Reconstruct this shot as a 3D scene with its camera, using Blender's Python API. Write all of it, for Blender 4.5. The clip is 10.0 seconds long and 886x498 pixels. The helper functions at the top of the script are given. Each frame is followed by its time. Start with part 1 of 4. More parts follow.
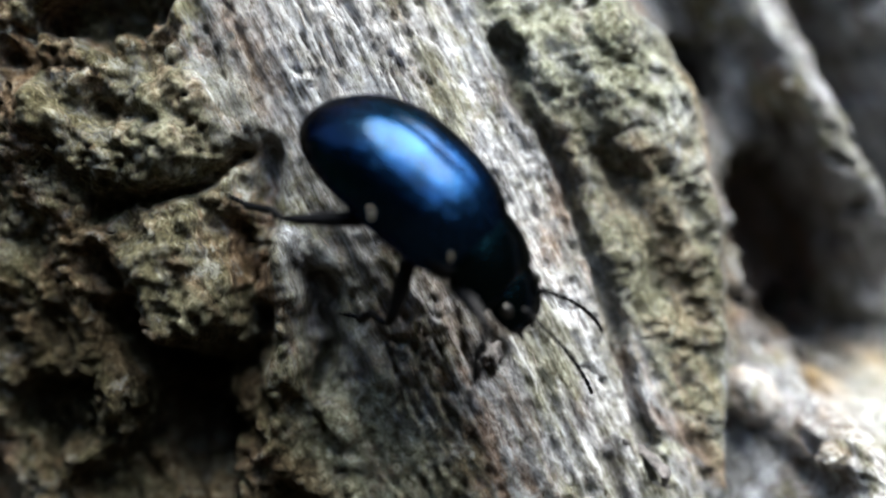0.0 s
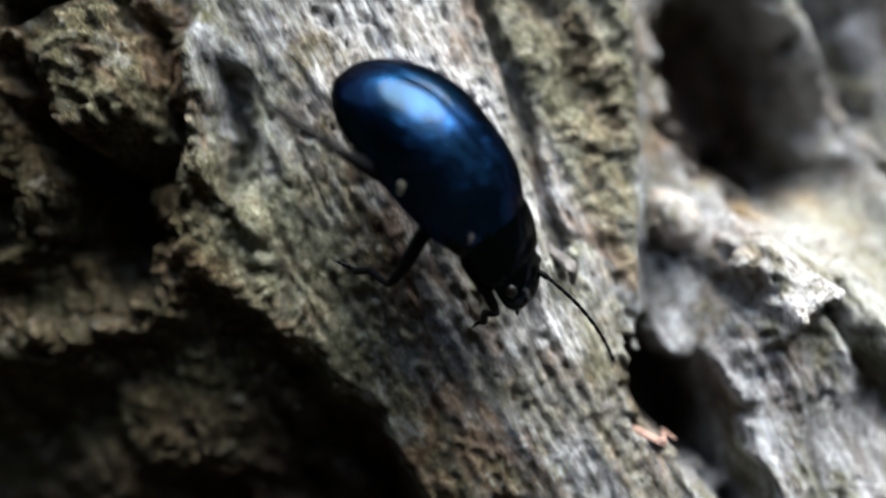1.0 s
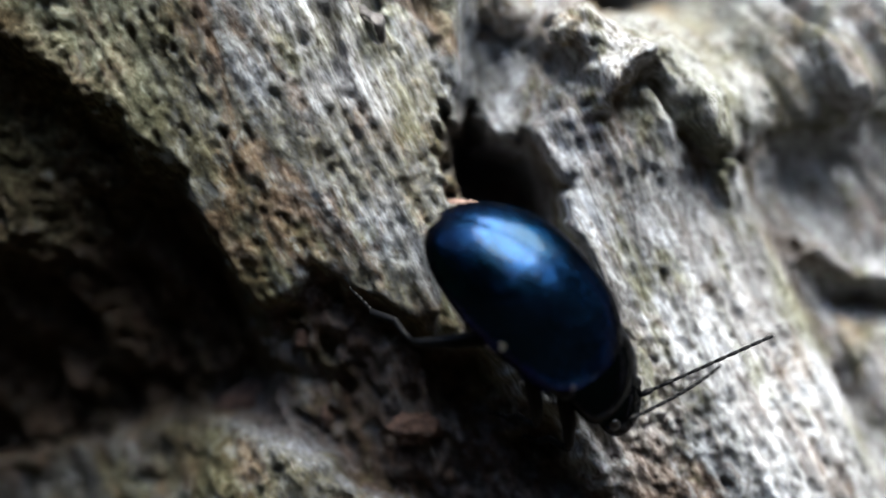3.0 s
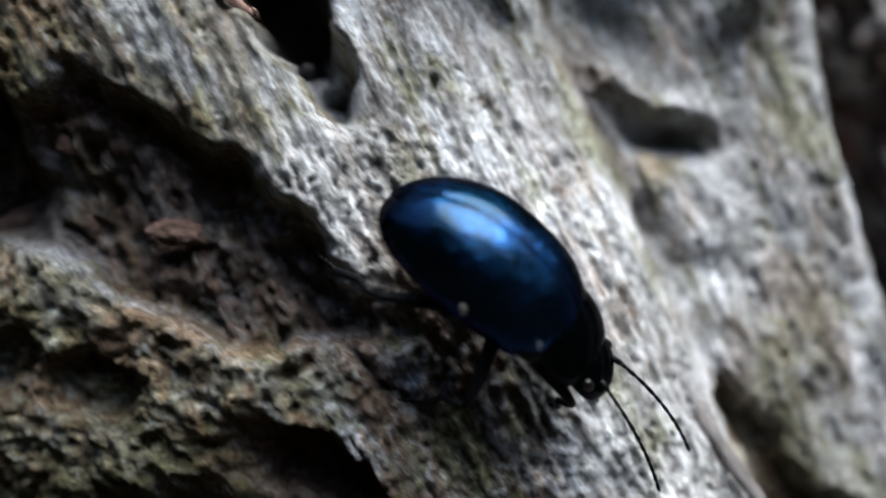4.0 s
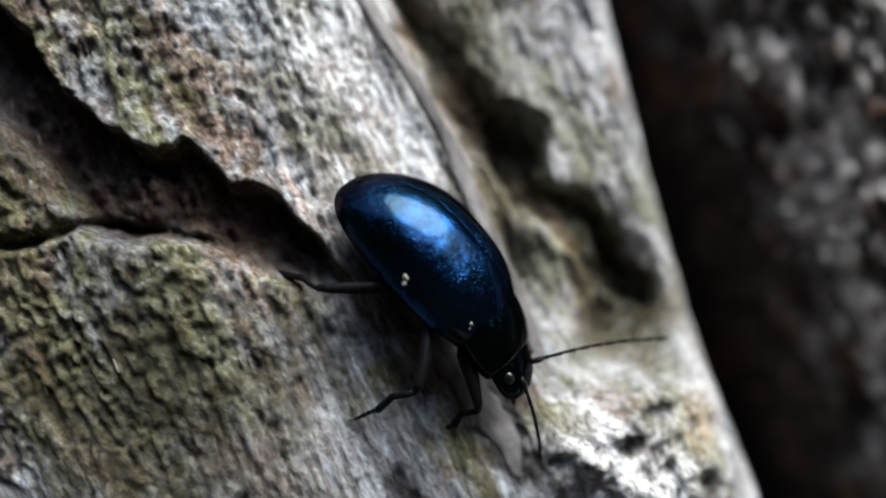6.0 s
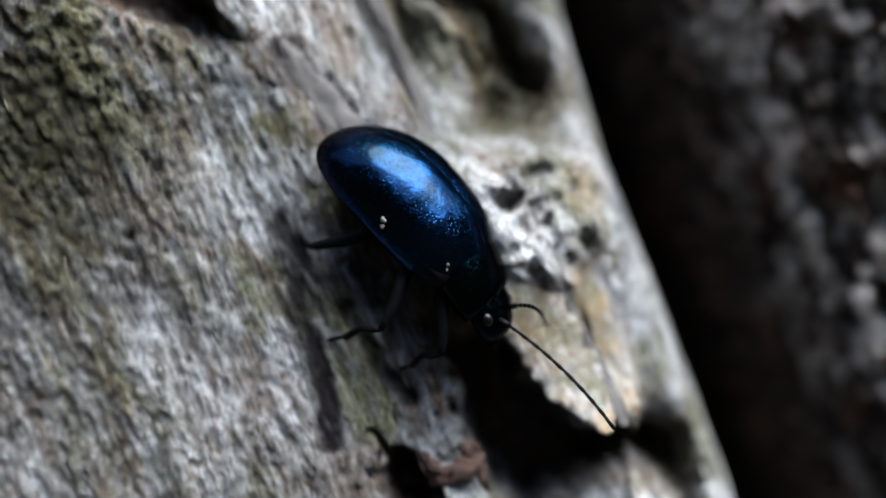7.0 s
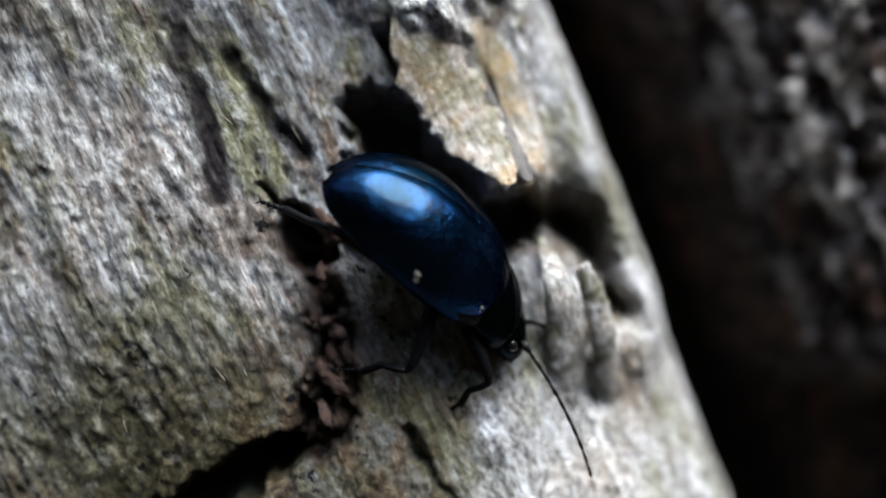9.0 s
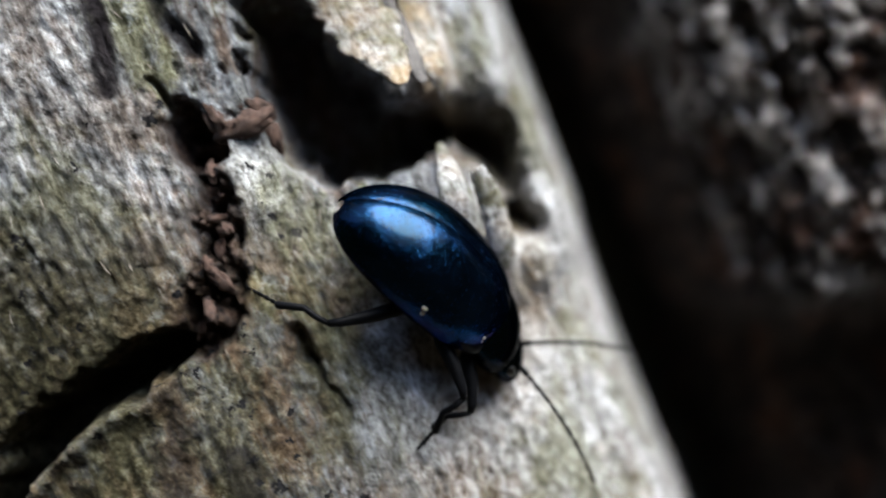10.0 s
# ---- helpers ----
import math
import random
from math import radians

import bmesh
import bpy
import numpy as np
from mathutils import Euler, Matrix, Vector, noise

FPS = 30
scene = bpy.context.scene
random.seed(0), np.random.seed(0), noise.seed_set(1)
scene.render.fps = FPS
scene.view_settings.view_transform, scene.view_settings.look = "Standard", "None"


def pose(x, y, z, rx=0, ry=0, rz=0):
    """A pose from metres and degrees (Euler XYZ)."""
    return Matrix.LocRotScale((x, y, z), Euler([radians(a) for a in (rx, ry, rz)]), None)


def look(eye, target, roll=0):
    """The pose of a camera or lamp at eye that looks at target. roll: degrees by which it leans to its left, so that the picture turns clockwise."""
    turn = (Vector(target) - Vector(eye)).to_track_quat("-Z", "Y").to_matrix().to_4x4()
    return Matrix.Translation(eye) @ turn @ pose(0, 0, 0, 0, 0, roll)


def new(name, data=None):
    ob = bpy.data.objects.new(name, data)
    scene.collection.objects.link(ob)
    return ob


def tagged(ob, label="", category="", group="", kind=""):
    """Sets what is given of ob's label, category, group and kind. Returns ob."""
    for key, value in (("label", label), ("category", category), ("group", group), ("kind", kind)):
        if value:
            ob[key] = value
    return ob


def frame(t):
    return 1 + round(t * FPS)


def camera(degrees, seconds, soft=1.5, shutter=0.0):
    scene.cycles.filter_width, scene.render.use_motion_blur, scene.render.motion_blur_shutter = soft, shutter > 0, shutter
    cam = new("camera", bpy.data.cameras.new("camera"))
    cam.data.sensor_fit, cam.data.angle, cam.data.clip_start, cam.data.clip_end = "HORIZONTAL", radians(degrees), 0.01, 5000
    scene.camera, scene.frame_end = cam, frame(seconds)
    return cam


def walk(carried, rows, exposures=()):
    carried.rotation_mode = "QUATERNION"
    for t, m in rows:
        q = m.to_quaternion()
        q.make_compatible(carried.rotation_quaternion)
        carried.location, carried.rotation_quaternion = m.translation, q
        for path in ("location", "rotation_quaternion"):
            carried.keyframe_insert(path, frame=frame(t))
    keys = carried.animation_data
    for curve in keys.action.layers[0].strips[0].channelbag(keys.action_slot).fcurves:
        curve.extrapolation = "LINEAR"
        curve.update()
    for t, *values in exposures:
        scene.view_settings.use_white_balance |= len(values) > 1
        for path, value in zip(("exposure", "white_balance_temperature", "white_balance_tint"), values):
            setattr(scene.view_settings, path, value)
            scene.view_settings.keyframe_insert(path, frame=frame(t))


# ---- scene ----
cam = camera(50, 10.0, soft=1.6, shutter=0.4)
MM = 0.001                      # the path is written in millimetres
PATH = [
    (0, 0.00, -35.02, -0.00, 87.20, 26.58, -2.63),
    (0.5, -0.19, -35.11, -3.37, 87.62, 26.35, -2.56),
    (1, 0.03, -35.71, -9.37, 89.00, 26.66, -1.19),
    (1.5, 0.34, -35.29, -11.65, 88.40, 26.59, -3.13),
    (2, 0.44, -35.29, -14.83, 88.64, 26.66, -2.94),
    (2.5, 1.06, -34.69, -17.76, 88.82, 26.59, -2.57),
    (2.7, 1.46, -34.79, -18.43, 88.50, 26.56, -2.34),
    (3.8, 5.23, -33.86, -28.52, 88.57, 24.84, -2.27),
    (4, 6.64, -34.15, -30.52, 88.07, 25.28, -2.69),
    (4.5, 8.41, -34.18, -35.34, 87.93, 24.98, -2.25),
    (5, 9.52, -34.74, -40.21, 87.28, 25.34, -3.33),
    (5.5, 11.35, -33.95, -47.62, 89.57, 23.64, -2.14),
    (6, 12.60, -34.31, -53.13, 90.06, 23.21, -1.26),
    (6.2, 13.53, -34.28, -54.70, 90.84, 23.40, -0.89),
    (7.3, 13.70, -35.85, -66.71, 90.55, 23.29, 0.30),
    (7.5, 13.64, -35.60, -67.75, 90.15, 23.62, 0.22),
    (8, 11.88, -34.93, -72.55, 89.86, 24.32, -0.55),
    (8.5, 13.02, -34.49, -70.97, 88.60, 24.21, -0.30),
    (9, 13.93, -33.99, -73.32, 88.66, 24.29, -0.25),
    (9.5, 14.38, -33.59, -76.25, 89.04, 24.09, -0.09),
    (10, 16.47, -33.76, -78.74, 89.21, 23.74, 0.52),
]
walk(cam, [(t, pose(x * MM, y * MM, z * MM, rx, ry, rz)) for t, x, y, z, rx, ry, rz in PATH],
     exposures=[(0, 1.91, 6740, 10), (2.7, 1.86, 6800, 10), (4.0, 1.56, 6500, 10), (5.0, 1.56, 6550, 10), (6.0, 1.71, 6650, 10), (6.2, 1.67, 6650, 10),
                (7.4, 1.41, 6250, 10), (8, 1.51, 6350, 10), (10, 1.61, 6700, 10)])
cam.data.dof.use_dof = True     # a close-up lens: only a thin slice is sharp
cam.data.dof.focus_distance = 0.0343
cam.data.dof.aperture_fstop = 17

# ---- light: a bright overcast sky, light falling in from the open side ----
world = bpy.data.worlds.new("sky")
scene.world = world
world.use_nodes = True
wn = world.node_tree.nodes
sky = wn.new("ShaderNodeTexSky")
sky.sky_type = "NISHITA"
sky.sun_disc = False
SUN = Vector((0.63, -0.29, 0.72)).normalized()
sky.sun_elevation = math.asin(SUN.z)
sky.sun_rotation = math.atan2(SUN.x, SUN.y)
wn["Background"].inputs["Strength"].default_value = 0.15
world.node_tree.links.new(sky.outputs[0], wn["Background"].inputs["Color"])
sun_data = bpy.data.lights.new("sun", "SUN")
sun_data.energy, sun_data.angle, sun_data.color = 4.0, radians(54), (0.98, 0.968, 0.90)
sun = new("sun", sun_data)
sun.matrix_world = look(SUN * 3, (0, 0, 0))

# ---- materials ----


def material(name):
    m = bpy.data.materials.new(name)
    m.use_nodes = True
    return m, m.node_tree.nodes, m.node_tree.links, m.node_tree.nodes["Principled BSDF"]


def tex_noise(n, l, vec, scale, detail=6, rough=0.6, dist=0.0):
    t = n.new("ShaderNodeTexNoise")
    t.inputs["Scale"].default_value, t.inputs["Detail"].default_value = scale, detail
    t.inputs["Roughness"].default_value, t.inputs["Distortion"].default_value = rough, dist
    l.new(vec, t.inputs["Vector"])
    return t.outputs["Fac"]


def ramp(n, l, fac, stops):
    r = n.new("ShaderNodeValToRGB")
    e = r.color_ramp.elements
    while len(e) < len(stops):
        e.new(0.5)
    for k, (p, col) in enumerate(stops):
        e[k].position = p
        e[k].color = (*col, 1) if len(col) == 3 else col
    l.new(fac, r.inputs[0])
    return r.outputs[0]


def mix(n, l, fac, a, b, mode="MIX"):
    m = n.new("ShaderNodeMix")
    m.data_type, m.blend_type = "RGBA", mode
    for k, v in ((0, fac), (6, a), (7, b)):
        if isinstance(v, (int, float)):
            m.inputs[k].default_value = v
        elif isinstance(v, tuple):
            m.inputs[k].default_value = (*v, 1)
        else:
            l.new(v, m.inputs[k])
    return m.outputs[2]


def maths(n, l, op, a, b=0.0):
    m = n.new("ShaderNodeMath")
    m.operation, m.use_clamp = op, op in ("MULTIPLY", "ADD", "SUBTRACT")
    for k, v in ((0, a), (1, b)):
        if isinstance(v, (int, float)):
            m.inputs[k].default_value = v
        else:
            l.new(v, m.inputs[k])
    return m.outputs[0]


def coords(n, l, scale, turn=(0, 0, 0)):
    tc = n.new("ShaderNodeTexCoord")
    mp = n.new("ShaderNodeMapping")
    mp.inputs["Scale"].default_value = scale
    mp.inputs["Rotation"].default_value = [radians(a) for a in turn]
    l.new(tc.outputs["Object"], mp.inputs["Vector"])
    return mp.outputs[0]


def bump(n, l, height, bsdf, strength, dist):
    b = n.new("ShaderNodeBump")
    b.inputs["Strength"].default_value, b.inputs["Distance"].default_value = strength, dist
    l.new(height, b.inputs["Height"])
    l.new(b.outputs[0], bsdf.inputs["Normal"])


def attribute(n, name):
    a = n.new("ShaderNodeAttribute")
    a.attribute_name = name
    return a.outputs["Fac"]


def grey(v):
    return (v, v, v)


def weathered_wood():
    m, n, l, b = material("weathered_wood")
    vec = coords(n, l, (1000, 1000, 1000))              # millimetres
    long = coords(n, l, (1000, 1000, 170))              # stretched with the grain
    streak = tex_noise(n, l, coords(n, l, (1000, 1000, 130)), 5.5, 7, 0.72, 0.35)
    grit = tex_noise(n, l, coords(n, l, (1000, 1000, 620)), 4.2, 7, 0.74, 0.4)
    pocked = attribute(n, "pocked")
    fine = mix(n, l, maths(n, l, "ADD", maths(n, l, "MULTIPLY", pocked, 0.5), 0.36), streak, grit)
    broad = tex_noise(n, l, long, 0.9, 5, 0.6, 0.4)
    spots = tex_noise(n, l, vec, 2.3, 6, 0.7)
    film = tex_noise(n, l, vec, 1.1, 7, 0.72)
    # four woods: silver-grey, brown, olive-stained and tan, in ragged patches
    cool = ramp(n, l, fine, [(0.34, (0.040, 0.042, 0.050)), (0.45, (0.175, 0.188, 0.215)), (0.55, (0.350, 0.385, 0.435)), (0.67, (0.710, 0.785, 0.880))])
    brown = ramp(n, l, fine, [(0.34, (0.024, 0.014, 0.011)), (0.45, (0.132, 0.089, 0.069)), (0.55, (0.296, 0.231, 0.195)), (0.67, (0.587, 0.531, 0.507))])
    olive = ramp(n, l, fine, [(0.34, (0.020, 0.020, 0.009)), (0.45, (0.112, 0.112, 0.050)), (0.55, (0.250, 0.255, 0.150)), (0.67, (0.520, 0.545, 0.430))])
    tan = ramp(n, l, fine, [(0.34, (0.038, 0.023, 0.014)), (0.48, (0.214, 0.146, 0.090)), (0.65, (0.502, 0.394, 0.293))])
    h1 = tex_noise(n, l, coords(n, l, (1000, 1000, 420), (0, 0, 20)), 0.42, 8, 0.72, 0.5)
    h2 = tex_noise(n, l, coords(n, l, (1000, 1000, 520), (0, 0, 65)), 0.33, 8, 0.72, 0.4)
    h3 = tex_noise(n, l, coords(n, l, (1000, 1000, 500), (20, 0, 70)), 0.50, 8, 0.74, 0.5)
    to_brown = ramp(n, l, maths(n, l, "ADD", h1, maths(n, l, "MULTIPLY", pocked, 0.07)), [(0.505, (0, 0, 0)), (0.60, grey(0.95))])
    wood = mix(n, l, to_brown, cool, brown)
    wood = mix(n, l, ramp(n, l, maths(n, l, "ADD", h2, maths(n, l, "SUBTRACT", maths(n, l, "MULTIPLY", attribute(n, "algae_shade"), 0.22), maths(n, l, "MULTIPLY", pocked, 0.02))), [(0.525, (0, 0, 0)), (0.61, grey(0.85))]), wood, olive)
    wood = mix(n, l, ramp(n, l, h3, [(0.59, (0, 0, 0)), (0.68, grey(0.75))]), wood, tan)
    wood = mix(n, l, ramp(n, l, spots, [(0.59, (0, 0, 0)), (0.68, grey(0.85))]), wood, (0.050, 0.036, 0.030))
    lichen = tex_noise(n, l, vec, 0.75, 8, 0.76, 0.3)
    wood = mix(n, l, ramp(n, l, lichen, [(0.565, (0, 0, 0)), (0.62, grey(0.8))]), wood, mix(n, l, fine, (0.28, 0.31, 0.33), (0.66, 0.71, 0.75)))
    # pale bleached fibre and crusts
    pale = ramp(n, l, fine, [(0.385, (0.095, 0.092, 0.092)), (0.465, (0.42, 0.43, 0.45)), (0.55, (0.86, 0.90, 0.96))])
    pale = mix(n, l, ramp(n, l, h3, [(0.53, (0, 0, 0)), (0.62, grey(0.6))]), pale, tan)
    pale = mix(n, l, ramp(n, l, h2, [(0.50, (0, 0, 0)), (0.60, grey(0.7))]), pale, olive)
    pale = mix(n, l, ramp(n, l, h1, [(0.55, (0, 0, 0)), (0.62, grey(0.5))]), pale, brown)
    col = mix(n, l, maths(n, l, "MULTIPLY", attribute(n, "pale"), ramp(n, l, broad, [(0.3, grey(0.6)), (0.52, grey(1))])), wood, pale)
    tone = tex_noise(n, l, coords(n, l, (1000, 1000, 330)), 0.75, 7, 0.70, 0.6)
    col = mix(n, l, maths(n, l, "SUBTRACT", 1.0, maths(n, l, "MULTIPLY", attribute(n, "pale"), 0.30)), col, ramp(n, l, tone, [(0.34, (0.22, 0.20, 0.18)), (0.46, (0.66, 0.65, 0.63)), (0.56, (1.0, 1.0, 1.0)), (0.67, (1.45, 1.48, 1.53))]), "MULTIPLY")
    # moss and algae: a patchy olive, brown and buff film
    clump = tex_noise(n, l, vec, 2.4, 9, 0.76, 0.4)
    green = ramp(n, l, clump, [(0.34, (0.009, 0.008, 0.004)), (0.45, (0.060, 0.053, 0.024)), (0.56, (0.190, 0.178, 0.105)), (0.67, (0.520, 0.520, 0.420))])
    earth = ramp(n, l, clump, [(0.34, (0.013, 0.007, 0.004)), (0.45, (0.095, 0.058, 0.030)), (0.56, (0.285, 0.198, 0.125)), (0.67, (0.650, 0.545, 0.430))])
    green = mix(n, l, ramp(n, l, h1, [(0.45, (0, 0, 0)), (0.56, grey(0.9))]), green, earth)
    green = mix(n, l, ramp(n, l, lichen, [(0.57, (0, 0, 0)), (0.63, grey(0.7))]), green, (0.46, 0.48, 0.44))
    amount = maths(n, l, "MULTIPLY", attribute(n, "moss"), ramp(n, l, film, [(0.30, grey(0.45)), (0.52, grey(1))]))
    col = mix(n, l, amount, col, green)
    crusty = ramp(n, l, clump, [(0.34, (0.035, 0.035, 0.022)), (0.46, (0.165, 0.175, 0.115)), (0.57, (0.37, 0.40, 0.31)), (0.68, (0.62, 0.67, 0.58))])
    col = mix(n, l, maths(n, l, "MULTIPLY", attribute(n, "lichen"), ramp(n, l, film, [(0.36, grey(0.25)), (0.54, grey(1))])), col, crusty)
    # dark olive film: algae, and shade painted into the wood colour
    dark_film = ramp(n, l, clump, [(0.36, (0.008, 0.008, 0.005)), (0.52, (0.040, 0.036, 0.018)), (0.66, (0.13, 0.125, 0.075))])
    col = mix(n, l, maths(n, l, "MULTIPLY", attribute(n, "algae_shade"), ramp(n, l, film, [(0.32, grey(0.35)), (0.52, grey(1))])), col, dark_film)
    # rotten brown wood; the same dark colour paints shade into the recesses
    rot_shade = ramp(n, l, tex_noise(n, l, coords(n, l, (1000, 1000, 420)), 2.4, 7, 0.72), [(0.34, (0.008, 0.005, 0.004)), (0.52, (0.042, 0.024, 0.019)), (0.66, (0.13, 0.085, 0.07))])
    col = mix(n, l, attribute(n, "rot_shade"), col, rot_shade)
    # near-black colour of the stain streaks and of the grooved slits
    stain_slit = ramp(n, l, fine, [(0.38, (0.006, 0.005, 0.007)), (0.62, (0.028, 0.024, 0.028))])
    col = mix(n, l, attribute(n, "stain_slit"), col, stain_slit)
    ochre = ramp(n, l, spots, [(0.35, (0.42, 0.25, 0.10)), (0.65, (0.66, 0.54, 0.36))])
    col = mix(n, l, maths(n, l, "MULTIPLY", attribute(n, "ochre"), ramp(n, l, film, [(0.35, grey(0.3)), (0.6, grey(1))])), col, ochre)
    # fungus specks: ragged, of all sizes, in clusters
    warped = n.new("ShaderNodeVectorMath")
    warped.operation = "MULTIPLY_ADD"
    jitter = n.new("ShaderNodeTexNoise")
    jitter.inputs["Scale"].default_value, jitter.inputs["Detail"].default_value = 4.5, 6
    l.new(vec, jitter.inputs["Vector"])
    l.new(jitter.outputs["Color"], warped.inputs[0])
    warped.inputs[1].default_value = (0.8, 0.8, 0.8)
    l.new(vec, warped.inputs[2])
    v = n.new("ShaderNodeTexVoronoi")
    v.inputs["Scale"].default_value = 1.9
    l.new(warped.outputs[0], v.inputs["Vector"])
    pick = n.new("ShaderNodeSeparateColor")
    l.new(v.outputs["Color"], pick.inputs[0])
    size = ramp(n, l, pick.outputs[0], [(0.25, grey(0.0)), (0.75, grey(0.22)), (1.0, grey(0.46))])
    dot = maths(n, l, "SUBTRACT", size, v.outputs["Distance"])
    dot = maths(n, l, "MULTIPLY", ramp(n, l, dot, [(0.0, (0, 0, 0)), (0.07, (1, 1, 1))]), attribute(n, "dots"))
    col = mix(n, l, dot, col, (0.016, 0.016, 0.019))
    l.new(col, b.inputs["Base Color"])
    b.inputs["Roughness"].default_value = 0.85
    b.inputs["Specular IOR Level"].default_value = 0.12
    h = mix(n, l, 0.4, fine, tex_noise(n, l, vec, 6.0, 5, 0.72))
    h = mix(n, l, attribute(n, "moss"), h, clump)
    h = mix(n, l, maths(n, l, "MULTIPLY", dot, 0.3), h, (0, 0, 0))
    bump(n, l, h, b, 1.0, 0.00055)
    return m


def dark_bark():
    m, n, l, b = material("dark_bark")
    vec = coords(n, l, (1000, 1000, 650))
    grain = tex_noise(n, l, vec, 1.3, 7, 0.7)
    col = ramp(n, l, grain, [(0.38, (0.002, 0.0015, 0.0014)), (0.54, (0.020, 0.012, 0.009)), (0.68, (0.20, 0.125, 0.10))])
    fleck = tex_noise(n, l, coords(n, l, (1000, 1000, 420), (0, 25, 0)), 0.60, 6, 0.66, 0.8)
    # grey flecks, masked out where the bark is painted as shaded
    col = mix(n, l, maths(n, l, "MULTIPLY", attribute(n, "crust_unshaded"), ramp(n, l, fleck, [(0.505, (0, 0, 0)), (0.55, (1, 1, 1))])), col, mix(n, l, ramp(n, l, grain, [(0.35, (0, 0, 0)), (0.6, (1, 1, 1))]), (0.35, 0.30, 0.28), (1.0, 0.98, 0.97)))
    tan = tex_noise(n, l, coords(n, l, (800, 700, 500), (0, 0, 40)), 0.5, 3, 0.5)
    col = mix(n, l, ramp(n, l, tan, [(0.56, (0, 0, 0)), (0.68, (0.8, 0.8, 0.8))]), col, (0.14, 0.060, 0.034))
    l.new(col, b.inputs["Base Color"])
    b.inputs["Roughness"].default_value = 0.8
    bump(n, l, grain, b, 0.8, 0.0006)
    return m


def plain(name, dark, light, scale, rough=0.8, metal=0.0, relief=0.0, stretch=(1, 1, 1)):
    m, n, l, b = material(name)
    vec = coords(n, l, stretch)
    f = tex_noise(n, l, vec, scale, 6, 0.65)
    l.new(ramp(n, l, f, [(0.3, dark), (0.7, light)]), b.inputs["Base Color"])
    b.inputs["Roughness"].default_value, b.inputs["Metallic"].default_value = rough, metal
    if relief:
        bump(n, l, tex_noise(n, l, vec, scale * 3, 4, 0.7), b, 0.7, relief)
    return m


def elytra_shell(name, dark, light, rough):
    m, n, l, b = material(name)
    vec = coords(n, l, (1, 1, 1))
    f = tex_noise(n, l, vec, 3.0, 3, 0.5)
    l.new(ramp(n, l, f, [(0.35, dark), (0.65, light)]), b.inputs["Base Color"])
    b.inputs["Metallic"].default_value = 1.0
    r = tex_noise(n, l, vec, 60, 3, 0.6)
    l.new(ramp(n, l, r, [(0.3, (rough * 0.8,) * 3), (0.7, (rough * 1.3,) * 3)]), b.inputs["Roughness"])
    b.inputs["Coat Weight"].default_value, b.inputs["Coat Roughness"].default_value = 0.16, 0.16
    b.inputs["Specular Tint"].default_value = (0.03, 0.06, 0.14, 1)
    v = n.new("ShaderNodeTexVoronoi")
    v.inputs["Scale"].default_value = 85
    l.new(vec, v.inputs["Vector"])
    pits = ramp(n, l, v.outputs["Distance"], [(0.05, (0, 0, 0)), (0.35, (1, 1, 1))])
    bump(n, l, tex_noise(n, l, vec, 7, 3, 0.5), b, 0.5, 0.00024)
    big = b.inputs["Normal"].links[0].from_node
    wave = mix(n, l, 0.5, pits, tex_noise(n, l, vec, 26, 4, 0.6))
    bump(n, l, wave, b, 0.6, 0.000036)
    l.new(big.outputs[0], b.inputs["Normal"].links[0].from_node.inputs["Normal"])
    return m


WOOD = weathered_wood()
BARK = dark_bark()
SHELL = elytra_shell("blue_shell", (0.002, 0.013, 0.028), (0.010, 0.050, 0.155), 0.225)
SHIELD = elytra_shell("dark_teal_shell", (0.002, 0.009, 0.015), (0.003, 0.018, 0.027), 0.22)
BLACK = plain("black_chitin", (0.002, 0.0023, 0.003), (0.005, 0.0055, 0.007), 25, 0.45, 0.0, 0.000006)
BLACK.node_tree.nodes["Principled BSDF"].inputs["Specular IOR Level"].default_value = 0.09
EYE = plain("eye_gloss", (0.002, 0.002, 0.002), (0.005, 0.005, 0.005), 60, 0.32)
SPECK = plain("pale_speck", (0.25, 0.23, 0.18), (0.75, 0.72, 0.64), 60, 0.7)
# unseen floor: shadow put into its colour to keep the beetle's reflections dark
SHADED_LITTER = plain("shaded_leaf_litter", (0.005, 0.0037, 0.0025), (0.022, 0.016, 0.010), 14, 0.9, 0, 0.01)
# near-black colour of the added ring that screens off the sky
SKY_SCREEN = plain("sky_screen_dark", (0.004, 0.006, 0.003), (0.018, 0.026, 0.011), 2.2, 0.9)
for matte in (SHADED_LITTER, SKY_SCREEN):
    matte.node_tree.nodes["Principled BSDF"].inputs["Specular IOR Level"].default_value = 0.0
CRUMB = plain("rust_brown_crumb", (0.018, 0.009, 0.007), (0.10, 0.056, 0.043), 3.2, 0.85, 0, 0.0002, (1000, 1000, 1000))
CURL = plain("grey_bark_curl", (0.02, 0.02, 0.024), (0.16, 0.15, 0.15), 2.2, 0.6, 0, 0.0002, (1000, 1000, 300))
CHIP = plain("pinkish_wood_chip", (0.13, 0.072, 0.062), (0.36, 0.245, 0.21), 2.0, 0.8, 0, 0.0001, (1000, 1000, 400))
FIBRE = plain("loose_fibre", (0.10, 0.085, 0.07), (0.40, 0.37, 0.33), 0.8, 0.9, 0, 0.0001, (1000, 1000, 1000))

# ---- helpers for building ----


def mesh_object(name, verts, faces, mat, parent=None, label="", smooth=True):
    me = bpy.data.meshes.new(name)
    me.from_pydata([tuple(v) for v in verts], [], [tuple(f) for f in faces])
    me.materials.append(mat)
    if smooth:
        me.shade_smooth()
    ob = new(name, me)
    if parent is not None:
        ob.parent = parent
    return tagged(ob, label)


